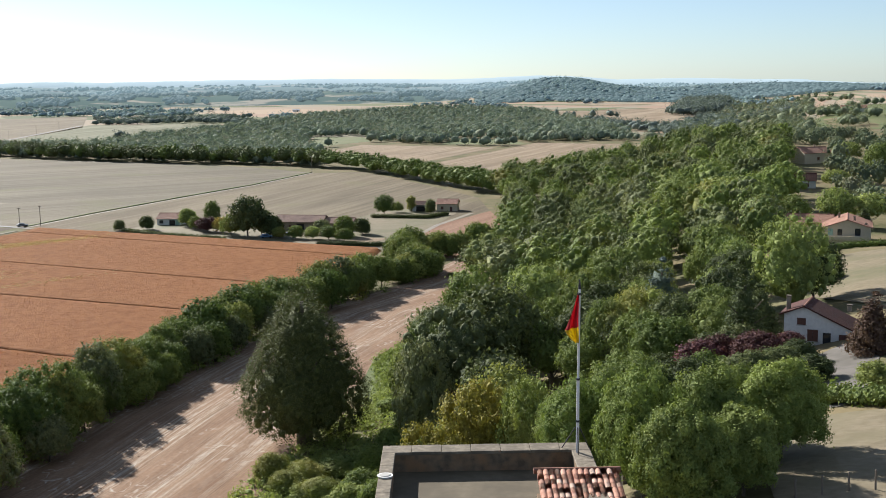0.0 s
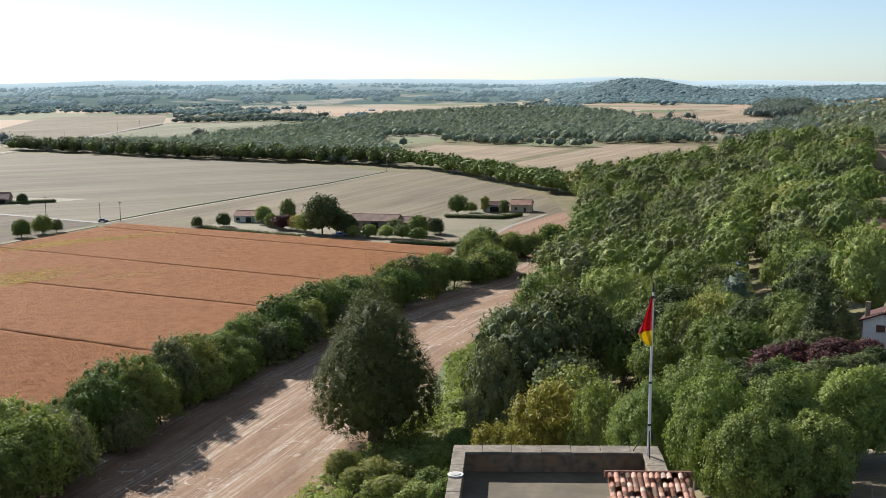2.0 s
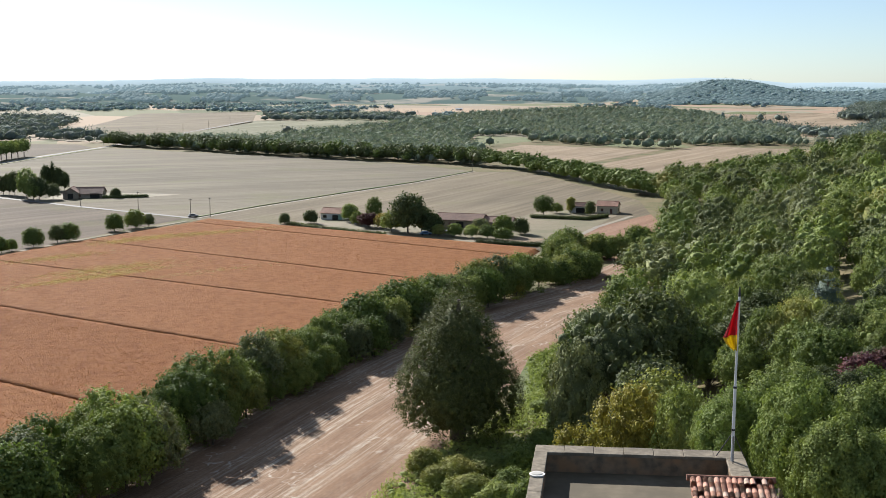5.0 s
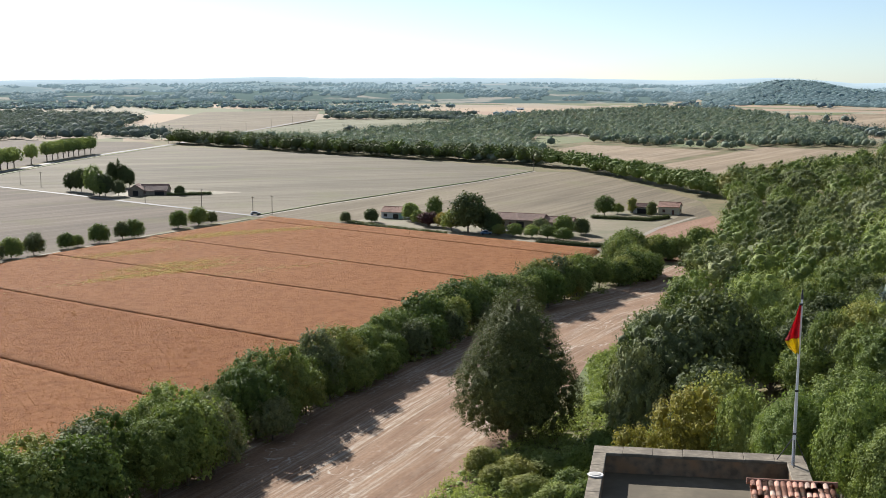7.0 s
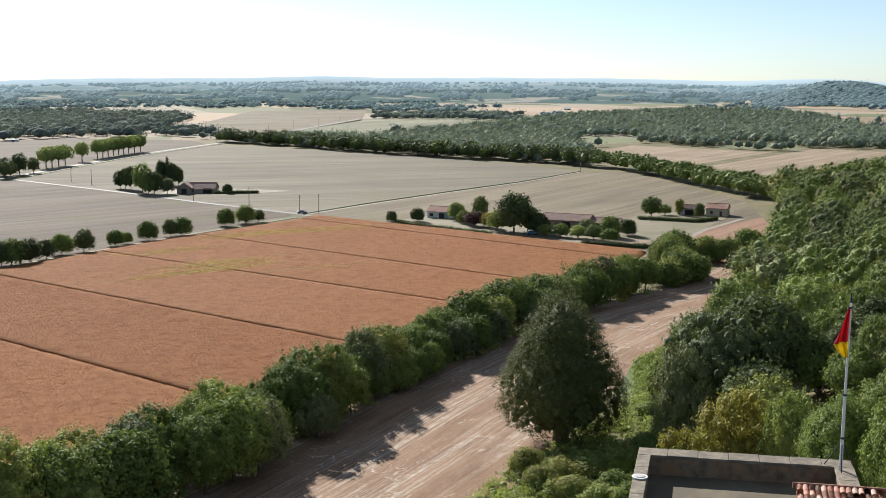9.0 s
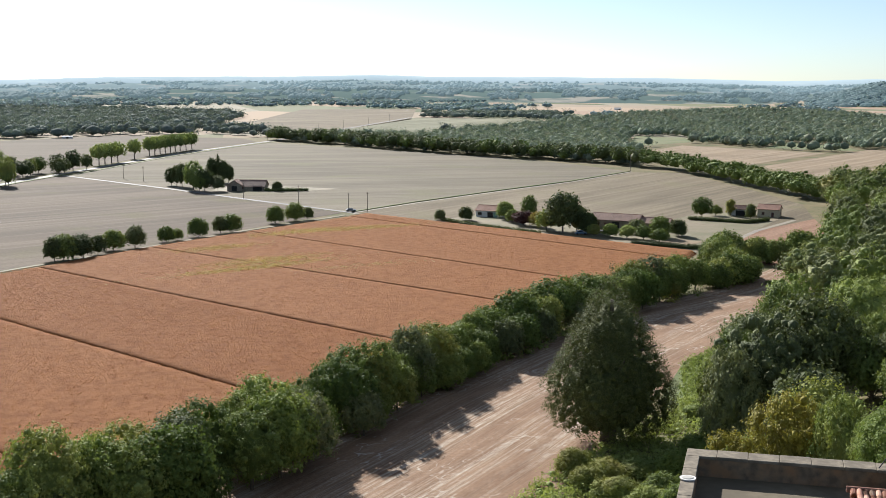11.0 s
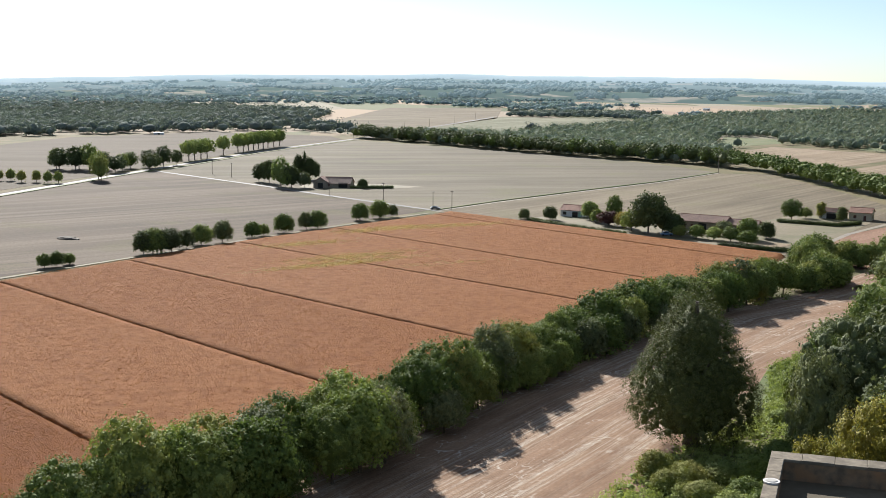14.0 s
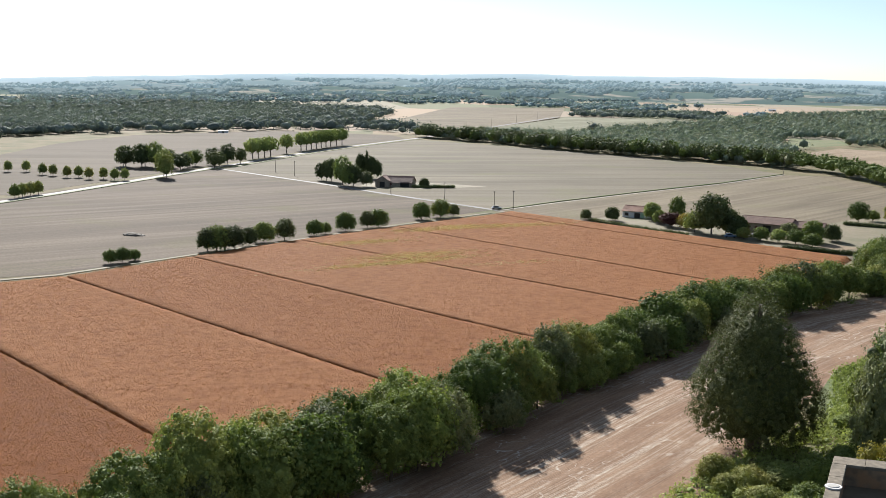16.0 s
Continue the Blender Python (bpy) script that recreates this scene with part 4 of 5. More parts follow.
def inside(px, py, poly):
    n, hit = len(poly), False
    for i in range(n):
        (x0, y0), (x1, y1) = poly[i], poly[i - 1]
        if (y0 > py) != (y1 > py) and px < (x1 - x0) * (py - y0) / (y1 - y0) + x0:
            hit = not hit
    return hit


def filled(poly, step, rng, grow=0.0, holes=()):
    xs, ys = [p[0] for p in poly], [p[1] for p in poly]
    out = []
    y = min(ys)
    while y < max(ys):
        s = step * (1 + grow * (y - min(ys)) / 1000)
        for x in np.arange(min(xs), max(xs), s):
            q = (x + rng.uniform(-s, s) * 1.3, y + rng.uniform(-s, s) * 1.3)
            if inside(*q, poly) and not any(inside(*q, h) for h in holes):
                out.append(q)
        y += s
    return out


WOOD = [(-106, 1019), (-67, 1126), (0, 1056), (55, 1012), (82, 1075), (160, 1068), (186, 1230), (172, 1700), (160, 2150), (-20, 2520), (-212, 2044), (-262, 1524), (-307, 1250), (-300, 1110), (-200, 1040)]
CLEAR1 = [(-115, 1040), (-128, 1250), (-76, 1232), (-58, 1140), (-100, 1040)]
CLEAR2 = [(-3, 1058), (14, 1163), (70, 1122), (74, 1030)]
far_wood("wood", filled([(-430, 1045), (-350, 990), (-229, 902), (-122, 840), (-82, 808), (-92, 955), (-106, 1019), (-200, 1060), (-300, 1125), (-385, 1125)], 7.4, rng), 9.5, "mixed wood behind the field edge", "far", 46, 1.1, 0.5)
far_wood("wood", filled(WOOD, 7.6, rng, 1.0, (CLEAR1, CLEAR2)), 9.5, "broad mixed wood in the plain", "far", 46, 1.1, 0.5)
for i, leaf in enumerate(("green", "mid", "lush", "dark", "green", "dark", "slope", "olive")):
    far_wood("slope_wood", [p for j, p in enumerate(behind) if (j * 7919 // 13) % 8 == i], 14, "leafy wood on the far slope", leaf, 1000, 0.5, 0.5, True)
LINE = [(-432, 1040), (-350, 985), (-280, 930), (-229, 893), (-185, 868), (-122, 832), (-76, 800), (-48, 768), (-12, 680), (6, 640), (24, 590)]
for leaf, step in (("dark", 11), ("olive", 17), ("green", 15)):
    far_wood("treeline", [(x + rng.uniform(-2, 2), y + rng.uniform(0, 22)) for _ in range(2) for x, y in along(LINE[:7], step, rng)], 11.5, "line of trees along the field edge", leaf, 280, 0.62, 0.52, True)
far_wood("stream_trees", [(x + rng.uniform(-4, 4), y + rng.uniform(-2, 14)) for _ in range(2) for x, y in along(LINE[6:], 5, rng)], 10, "green trees along a stream", "green", 420, 0.5, 0.68, True)
# the country beyond
OPEN = ([(-385, 1125), (-440, 1230), (-490, 1736), (-327, 1740), (-232, 1570), (-307, 1310)], [(-590, 1268), (-822, 2123), (-620, 2228), (-460, 1656), (-430, 1215), (-493, 1192)], [(167, 1683), (281, 2071), (347, 1640), (247, 1300), (209, 1362)], WOOD, [(200, 1372), (240, 1290), (330, 1600), (410, 1900), (355, 2300), (205, 2480), (100, 2600), (140, 2080), (170, 1808)])
rng = np.random.default_rng(31)


def country(count, lo, hi, left, right, cut, seed):
    """Places of distant trees: dense where a broad noise is high, so that woods and open fields alternate."""
    out = []
    while len(out) < count:
        r, az = lo * (hi / lo) ** rng.random(), radians(rng.uniform(left, right))
        x, y = r * math.sin(az), r * math.cos(az)
        n = noise.noise(Vector((x / 260, y / 520, seed))) + 0.5 * noise.noise(Vector((x / 90, y / 200, seed + 9)))
        bias = 0.2 * min(1, max(-0.4, (-14 - math.degrees(az)) / 14))
        if n + bias > cut and not any(inside(x, y, q) for q in OPEN) and not (cy_open(x, y)):
            out.append((x, y))
    return out


def cy_open(x, y):
    return -440 < x < 200 and y < 1250 or -660 < x < -380 and y < 1090 or abs(x - np.interp(y, (1000, 1201, 1730), (-422, -441, -497))) < 14


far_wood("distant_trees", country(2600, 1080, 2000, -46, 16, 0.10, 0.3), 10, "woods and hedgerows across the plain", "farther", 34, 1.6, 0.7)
far_wood("distant_trees", country(2600, 1900, 3300, -46, 24, 0.12, 4.3), 10, "woods and copses far across the plain in painted haze", "hazy", 14, 2.4, 0.8)
COPSE = [(313, 1728), (354, 1703), (450, 1951), (570, 2450), (470, 2420), (380, 2000)]
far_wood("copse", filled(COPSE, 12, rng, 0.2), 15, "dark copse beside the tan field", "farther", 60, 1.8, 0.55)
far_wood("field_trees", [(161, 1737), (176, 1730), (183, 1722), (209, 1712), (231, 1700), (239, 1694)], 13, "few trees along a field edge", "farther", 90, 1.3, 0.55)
far_wood("field_trees", [(163, 1075), (168, 1068), (176, 1062), (181, 1070), (189, 1040), (205, 1020), (200, 1012)], 10, "few trees at the corner of the golden field", "far", 200, 0.8, 0.5)
LEFTWOOD = [(-560, 1110), (-480, 1130), (-470, 1180), (-590, 1270), (-740, 1700), (-1050, 1950), (-1500, 1750), (-1250, 1250), (-900, 950), (-700, 900), (-640, 1000)]
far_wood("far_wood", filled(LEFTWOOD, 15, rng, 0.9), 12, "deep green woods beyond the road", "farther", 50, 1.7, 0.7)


def hills(name, radius, thick, drop, wave, material, label):
    """A range of hills along the horizon, with a rounded section."""
    n, m = 260, 9
    az = np.linspace(-62, 50, n)
    top = EYE + radius * np.tan(np.radians(np.interp(az, SKY_AZ, SKY_EL) - drop + wave * np.array([noise.noise(Vector((a * 0.35, radius, 0))) + 0.4 * noise.noise(Vector((a * 1.3, radius, 5))) for a in az])))
    v = []
    for j in range(m):
        f = j / (m - 1) * 2 - 1
        rr = radius + f * thick
        zz = -2 + (np.maximum(top, 6) + 2) * math.cos(f * math.pi / 2) ** 0.7
        v.append(np.stack([rr * np.sin(np.radians(az)), rr * np.cos(np.radians(az)), zz + (np.array([noise.noise(Vector((a * 6, j, radius))) for a in az]) * 2.0 if 0 < j < m - 1 else 0)], 1))
    i = (np.arange(m - 1)[:, None] * n + np.arange(n - 1)[None]).ravel()
    me = fast_mesh(name, np.concatenate(v), np.concatenate([np.stack([i, i + 1, i + n + 1], 1), np.stack([i, i + n + 1, i + n], 1)]), material)
    tagged(new(name, me), label, "backdrop", kind="structure")


def hill_trees(radius, thick, drop, count, leaf, tall, words):
    """Woods standing on the near face of a range of hills."""
    pts = []
    while len(pts) < count:
        az, f = rng.uniform(-46, 26), rng.uniform(-0.85, 0.05)
        if noise.noise(Vector((az * 0.55, f * 3, radius))) + 0.5 * noise.noise(Vector((az * 2.5, f * 6, radius))) > 0.02:
            pts.append((az, f))
    vs = []
    for az, f in pts:
        rr = radius + f * thick
        top = EYE + radius * math.tan(radians(float(np.interp(az, SKY_AZ, SKY_EL)) - drop))
        z = -2 + (max(top, 6) + 2) * math.cos(f * math.pi / 2) ** 0.7
        w = rng.uniform(5, 11)
        vs.append(cores(rng, [(rr * math.sin(radians(az)), rr * math.cos(radians(az)), z, w, w, tall * rng.uniform(0.7, 1.2))], 0.95, 0, 0.1))
    v, t = joined(*vs)
    tagged(new("backdrop_woods", fast_mesh("backdrop_woods", v, t, M_LEAF[leaf])), words, "wood", kind="stuff")


# painted haze: each farther range is paler, bluer and emits more
M_HILL1 = distance_surface("near_hills_painted_haze", (0.109, 0.151, 0.143), (0.286, 0.277, 0.244), 0.22)
M_HILL2 = distance_surface("hills_painted_haze", (0.176, 0.231, 0.244), (0.244, 0.273, 0.277), 0.3)
M_HILL3 = distance_surface("pale_blue_painted_haze", (0.275, 0.345, 0.38), (0.305, 0.37, 0.395), 0.44)
hills("backdrop_hills", 3350, 320, 0.62, 0.12, M_HILL1, "wooded farmland towards the horizon with painted haze")
hills("backdrop_hills", 3950, 300, 0.30, 0.14, M_HILL2, "hills on the horizon in pale painted haze")
hills("backdrop_hills", 4550, 240, 0.03, 0.02, M_HILL3, "hills along the horizon painted pale blue for haze")
hill_trees(3350, 320, 0.62, 4200, "backdrop", 7, "woods towards the horizon with painted haze")
hill_trees(3950, 300, 0.30, 3200, "pale", 7, "woods near the horizon in pale painted haze")
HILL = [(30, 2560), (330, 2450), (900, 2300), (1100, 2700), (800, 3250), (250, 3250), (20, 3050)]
far_wood("hill_wood", filled([(x + 0.02 * y, y) for x, y in HILL], 10.0, rng, 0.1), 7, "wooded hill near the horizon in painted blue-grey haze", "hill", 0, 3.0, 1.0)
RIDGE = [(60, 640), (180, 640), (330, 900), (480, 1300), (700, 2200), (520, 2300), (370, 1640), (240, 1240), (206, 990), (140, 855), (80, 750)]
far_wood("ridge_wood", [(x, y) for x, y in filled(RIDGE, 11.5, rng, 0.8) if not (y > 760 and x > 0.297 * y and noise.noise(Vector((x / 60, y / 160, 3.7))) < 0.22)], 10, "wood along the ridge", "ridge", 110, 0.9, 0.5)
VILLAGE = [(104, 300), (130, 420), (160, 520), (178, 600), (200, 660), (420, 980), (560, 980), (330, 560), (220, 400), (140, 296)]
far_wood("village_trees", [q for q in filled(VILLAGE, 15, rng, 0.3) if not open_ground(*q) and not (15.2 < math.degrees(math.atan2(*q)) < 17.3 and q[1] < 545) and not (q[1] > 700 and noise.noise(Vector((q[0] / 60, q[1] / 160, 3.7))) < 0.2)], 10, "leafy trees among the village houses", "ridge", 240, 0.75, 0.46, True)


# ---- the tower ----
def tower():
    base = float(height(1.3, 38))
    t = thing("tower", pose(0, 0, 0), "old stone tower with a flat parapet roof", "tower")
    x0, x1, y0, y1, top, floor = -2.2, 4.9, 30.0, 41.9, 42.42, 41.72
    part("wall", boxed(x0 + 0.02, x1 - 0.02, y0, y1 - 0.02, base - 1, floor - 0.1), M_STONE, t)
    part("roof_floor", boxed(x0 + 0.3, x1 - 0.3, y0 + 0.3, y1 - 0.6, floor - 0.1, floor), M_SCREED, t, "dark grey screed roof floor")
    part("parapet", boxed(x0 + 0.03, x1 - 0.03, y1 - 0.80, y1 - 0.03, floor - 0.1, top - 0.10), M_PLASTER, t, "stained parapet wall")
    part("parapet", boxed(x0 + 0.03, x0 + 0.42, y0, y1 - 0.80, floor - 0.1, top - 0.10), M_PLASTER, t, "stained parapet wall")
    part("parapet", boxed(x1 - 0.60, x1 - 0.03, y0, y1 - 0.80, floor - 0.1, top - 0.10), M_PLASTER, t, "stained parapet wall")
    n = 7
    for i in range(n):
        a, b = x0 + (x1 - x0) * i / n, x0 + (x1 - x0) * (i + 1) / n
        part("coping_stone", boxed(a + 0.003, b - 0.003, y1 - 0.84, y1, top - 0.10, top + 0.01 * (i % 2), 0.015), M_STONE, t)
    for i in range(8):
        a, b = y0 + (y1 - 0.84 - y0) * i / 8, y0 + (y1 - 0.84 - y0) * (i + 1) / 8
        part("coping_stone", boxed(x0, x0 + 0.45, a + 0.006, b - 0.006, top - 0.10, top, 0.015), M_STONE, t)
        part("coping_stone", boxed(x1 - 0.64, x1, a + 0.006, b - 0.006, top - 0.10, top, 0.015), M_STONE, t)


tower()


def flagpole():
    x, y, z = 4.42, 40.75, 41.72
    f = thing("flagpole", pose(x, y, z), "pale metal flagpole with a red and yellow flag", "flagpole")
    bm = tube(bmesh.new(), (0, 0, 0), (0.04, 0, 3.2), 0.055, 0.05, 12)
    part("pole", tube(bm, (0.04, 0, 3.2), (0.10, 0, 6.35), 0.042, 0.035, 12), M_POLE, f, smooth=False)
    for h in (0.35, 1.75, 3.2, 6.1):
        part("band", tube(bmesh.new(), (0.012 * h, 0, h), (0.012 * h, 0, h + 0.07), 0.065, 0.065, 12), M_BLACK, f)
    part("finial", tube(bmesh.new(), (0.1, 0, 6.3), (0.1, 0, 6.62), 0.05, 0.02, 8), M_BLACK, f)
    for dx, dy in ((-0.5, 0.6), (0.5, 0.5), (0.0, -0.5)):
        part("stay", tube(bmesh.new(), (0.02, 0, 1.7), (dx, dy, 0.62 if dy > 0 else 0.02), 0.018, 0.018, 6), M_BLACK, f)
    for nm, mat, s0, s1 in (("red_cloth", M_RED, 0.0, 0.66), ("yellow_cloth", M_YELLOW, 0.66, 1.0)):
        bm = bmesh.new()
        rows = []
        for i in range(15):
            s = s0 + (s1 - s0) * i / 14
            wide = float(np.interp(s, (0, 0.12, 0.45, 0.66, 0.85, 1.0), (0.10, 0.16, 0.36, 0.48, 0.34, 0.16)))
            row = []
            for j in range(13):
                u = j / 12
                row.append(bm.verts.new((0.11 - wide * u - 0.05 * s, 0.10 * math.sin(u * 11 + s * 3.5) * (0.4 + s) - 0.05, 6.12 - 1.62 * s - 0.16 * u * math.sin(math.pi * s))))
            rows.append(row)
        for a, b in zip(rows, rows[1:]):
            for j in range(12):
                bm.faces.new((a[j], a[j + 1], b[j + 1], b[j]))
        bmesh.ops.solidify(bm, geom=bm.faces[:], thickness=0.01)
        part(nm, bm, mat, f, "hanging red cloth" if mat is M_RED else "hanging yellow cloth", smooth=True)


flagpole()


def tile_roof():
    r = thing("tiled_roof", pose(0, 0, 0), "small roof of old half-round clay tiles", "roof")
    x0, x1, ridge_y, ridge_z = 2.86, 5.42, 38.2, 42.58
    n, m, slope = 14, 16, 0.14
    pitch = (x1 - x0) / n
    def half(length, ra, rb, up):
        bm = bmesh.new()
        rings = []
        for y, rr in ((0, ra), (-length, rb)):
            rings.append([bm.verts.new((rr * math.cos(math.pi * k / 6), y, up * rr * 0.9 * math.sin(math.pi * k / 6))) for k in range(7)])
        for k in range(6):
            bm.faces.new((rings[0][k], rings[0][k + 1], rings[1][k + 1], rings[1][k]))
        bmesh.ops.solidify(bm, geom=bm.faces[:], thickness=0.012)
        me = bpy.data.meshes.new("tile")
        bm.to_mesh(me)
        bm.free()
        me.materials.append(M_TILE)
        return me
    cover = half(0.40, pitch * 0.50, pitch * 0.54, 1)
    rg = random.Random(4)
    for i in range(n):
        for j in range(m):
            o = new("tile", cover)
            o.parent = r
            d = 0.02 + j * 0.31
            o.matrix_basis = pose(x0 + (i + 0.5) * pitch + rg.uniform(-0.004, 0.004), ridge_y - d, ridge_z - d * slope + 0.03 + rg.uniform(-0.003, 0.003), math.degrees(slope) - 1.5, 0, rg.uniform(-0.8, 0.8))
    bm = bmesh.new()
    lay = [bm.verts.new((x, y, z)) for z0 in (-0.10, -0.005) for x, y, z in ((x0, ridge_y - 4.9, ridge_z - 4.9 * slope + z0), (x1, ridge_y - 4.9, ridge_z - 4.9 * slope + z0), (x1, ridge_y, ridge_z + z0), (x0, ridge_y, ridge_z + z0))]
    for f in ((3, 2, 1, 0), (4, 5, 6, 7), (0, 1, 5, 4), (1, 2, 6, 5), (2, 3, 7, 6), (3, 0, 4, 7)):
        bm.faces.new([lay[i] for i in f])
    part("bedding", bm, M_TERRACOTTA, r, "mortar bed under the tiles")
    part("ridge", tube(bmesh.new(), (x0 - 0.1, ridge_y + 0.03, ridge_z + 0.03), (x1 + 0.1, ridge_y + 0.03, ridge_z + 0.03), 0.10, 0.10, 10), M_TERRACOTTA, r, "mortared clay ridge")
    part("support_wall", boxed(x0, x1, ridge_y - 4.9, ridge_y + 0.02, 40.5, ridge_z - 0.72), M_PLASTER, r)


M_TILE, nt_, b_ = nodes_of("clay_tiles", 0.85, 0.2)
info_ = nt_.nodes.new("ShaderNodeObjectInfo")
col_ = ramp(nt_, info_.outputs["Random"], [(0.0, (0.455, 0.241, 0.174)), (0.35, (0.575, 0.299, 0.213)), (0.65, (0.635, 0.367, 0.270)), (0.9, (0.575, 0.415, 0.329)), (1.0, (0.615, 0.463, 0.367))])
col_ = mixed(nt_, ramp(nt_, noisy(nt_, place(nt_), 7.0, 4), [(0.6, 0.0), (0.85, 0.45)]), col_, (0.185, 0.126, 0.101))
nt_.links.new(col_, b_.inputs["Base Color"])
tile_roof()


# ---- houses ----
def house(name, x, y, z, turn, long, deep, eave, rise, wall, roof, label, openings=(), chimneys=(), shutters=None, group="", ridge=0.0, low=None):
    """A gabled house: the ridge runs along its own x, at y = ridge; low: the eave on the south side where it differs.
    openings: side (s front, n back, e, w), place along, sill, wide, tall, kind."""
    h = thing(name, pose(x, y, z, 0, 0, turn), label, "house", group)
    a, b = long / 2, deep / 2
    top = eave + rise
    low = eave if low is None else low
    bm = bmesh.new()
    vs = [bm.verts.new(p) for p in ((-a, -b, -1.5), (a, -b, -1.5), (a, b, -1.5), (-a, b, -1.5), (-a, -b, low), (a, -b, low), (a, b, eave), (-a, b, eave), (-a, ridge, top), (a, ridge, top))]
    for f in ((3, 2, 1, 0), (0, 1, 5, 4), (2, 3, 7, 6), (1, 2, 6, 9, 5), (3, 0, 4, 8, 7), (4, 5, 9, 8), (6, 7, 8, 9)):
        bm.faces.new([vs[i] for i in f])
    part("wall", bm, wall, h)
    for s, e0 in ((-1, low), (1, eave)):
        over = 0.45
        run = b - s * ridge
        e = Vector((0, s * (b + over), e0 - over * (top - e0) / run + 0.06))
        r = Vector((0, ridge - s * 0.02, top + 0.07))
        bm = bmesh.new()
        up = Vector((0, s * (top - e0), run)).normalized() * 0.16
        q = [bm.verts.new(Vector((xx, 0, 0)) + p + d) for d in (Vector((0, 0, 0)), up) for xx, p in ((-a - 0.35, e), (a + 0.35, e), (a + 0.35, r), (-a - 0.35, r))]
        for f in ((0, 1, 2, 3), (4, 5, 6, 7), (0, 1, 5, 4), (1, 2, 6, 5), (2, 3, 7, 6), (3, 0, 4, 7)):
            bm.faces.new([q[i] for i in f])
        bmesh.ops.recalc_face_normals(bm, faces=bm.faces[:])
        part("roof", bm, roof, h, "reddish clay tile roof slope")
    part("ridge_cap", tube(bmesh.new(), (-a - 0.35, ridge, top + 0.18), (a + 0.35, ridge, top + 0.18), 0.13, 0.13, 8), M_TERRACOTTA, h)
    for side, u, sill, w, t, kind in openings:
        m = {"s": pose(u, -b, sill), "n": pose(u, b, sill, 0, 0, 180), "e": pose(a, u, sill, 0, 0, 90), "w": pose(-a, u, sill, 0, 0, -90)}[side]
        if kind == "door":
            o = part("door", boxed(-w / 2, w / 2, -0.05, 0.1, 0, t), shutters or M_SHUTTER, h)
            o.matrix_basis = m
            part("door_frame", boxed(-w / 2 - 0.1, w / 2 + 0.1, -0.03, 0.1, 0, t + 0.1), M_CONCRETE, o)
        elif kind == "garage":
            # solid near-black panel on the wall, coloured as the shade inside a bay
            o = part("opening", boxed(-w / 2, w / 2, -0.03, 0.2, 0, t), M_DARK, h, "near-black panel painted as a shaded bay")
            o.matrix_basis = m
        else:
            o = part("window", boxed(-w / 2, w / 2, -0.03, 0.1, 0, t), M_GLASS, h, "window with shutters")
            o.matrix_basis = m
            part("sill", boxed(-w / 2 - 0.1, w / 2 + 0.1, -0.12, 0.1, -0.1, 0), M_CONCRETE, o)
            if kind == "closed":
                part("shutter", boxed(-w / 2, -0.01, -0.09, -0.035, 0.02, t), shutters or M_SHUTTER, o)
                part("shutter", boxed(0.01, w / 2, -0.09, -0.035, 0.02, t), shutters or M_SHUTTER, o)
            elif kind == "open":
                part("shutter", boxed(-w - 0.02, -w / 2 - 0.02, -0.08, -0.01, 0, t), shutters or M_SHUTTER, o)
                part("shutter", boxed(w / 2 + 0.02, w + 0.02, -0.08, -0.01, 0, t), shutters or M_SHUTTER, o)
    for u, v, top in chimneys:
        c = part("chimney", boxed(u - 0.24, u + 0.24, v - 0.24, v + 0.24, eave, top, 0.02), M_STONEWALL, h)
        part("chimney_cap", boxed(u - 0.31, u + 0.31, v - 0.31, v + 0.31, top, top + 0.12, 0.02), M_STONE, c)
    return h


M_ROOF1 = tile_surface("red_roof_tiles", (0.078, 0.028, 0.023), (0.099, 0.038, 0.029), (0.057, 0.025, 0.020), 15)
M_ROOF2 = tile_surface("faded_roof_tiles", (0.319, 0.160, 0.109), (0.386, 0.210, 0.151), (0.252, 0.143, 0.101), -20)
M_ROOF3 = tile_surface("brown_roof_tiles", (0.277, 0.168, 0.130), (0.353, 0.218, 0.168), (0.218, 0.139, 0.109), 10)
house("white_house", 45.3, 145.2, 22.9, 65, 5.8, 8.6, 4.0, 0.9, M_WHITE, M_ROOF1, "white rendered house with a red tile roof and brown shutters", (("w", -2.6, 0.5, 1.3, 1.4, "closed"), ("w", 1.0, 0.9, 1.2, 1.4, "closed"), ("w", 2.3, 2.8, 1.0, 0.8, "closed"), ("w", -0.6, 0.0, 0.9, 2.0, "plain")), ((-1.6, 4.0, 5.9), (1.2, -2.6, 4.7)), None, "", 2.0, 2.0)
house("cream_house", 92.5, 282, 16.0, 72, 14, 10, 4.6, 1.7, M_CREAM, M_ROOF2, "cream two storey house with a pinkish tile roof", (("w", 3.6, 2.9, 1.1, 1.5, "closed"), ("w", 1.6, 2.9, 1.0, 1.4, "plain"), ("w", -2.2, 2.9, 1.2, 1.6, "plain"), ("w", -2.0, 0.3, 1.2, 1.2, "plain"), ("w", 0.8, 0.3, 1.0, 1.2, "plain"), ("w", 3.4, 0.0, 1.0, 2.0, "door")), ((-4, -1.5, 6.8), (2, 1.8, 6.9), (-6, -4, 5.6)), M_SHUTTER_GREEN)
house("house_wing", 85.5, 292, 16.0, 158, 13, 8, 4.4, 1.5, M_CREAM, M_ROOF2, "low cream wing with a long pinkish tile roof", (("n", 0, 0.9, 1.0, 1.2, "plain"),), ((1, 0, 6.4),))
terrace = thing("terrace", pose(88.9, 273.6, 16.0, 0, 0, -18), "cream balcony terrace before the house", "terrace")
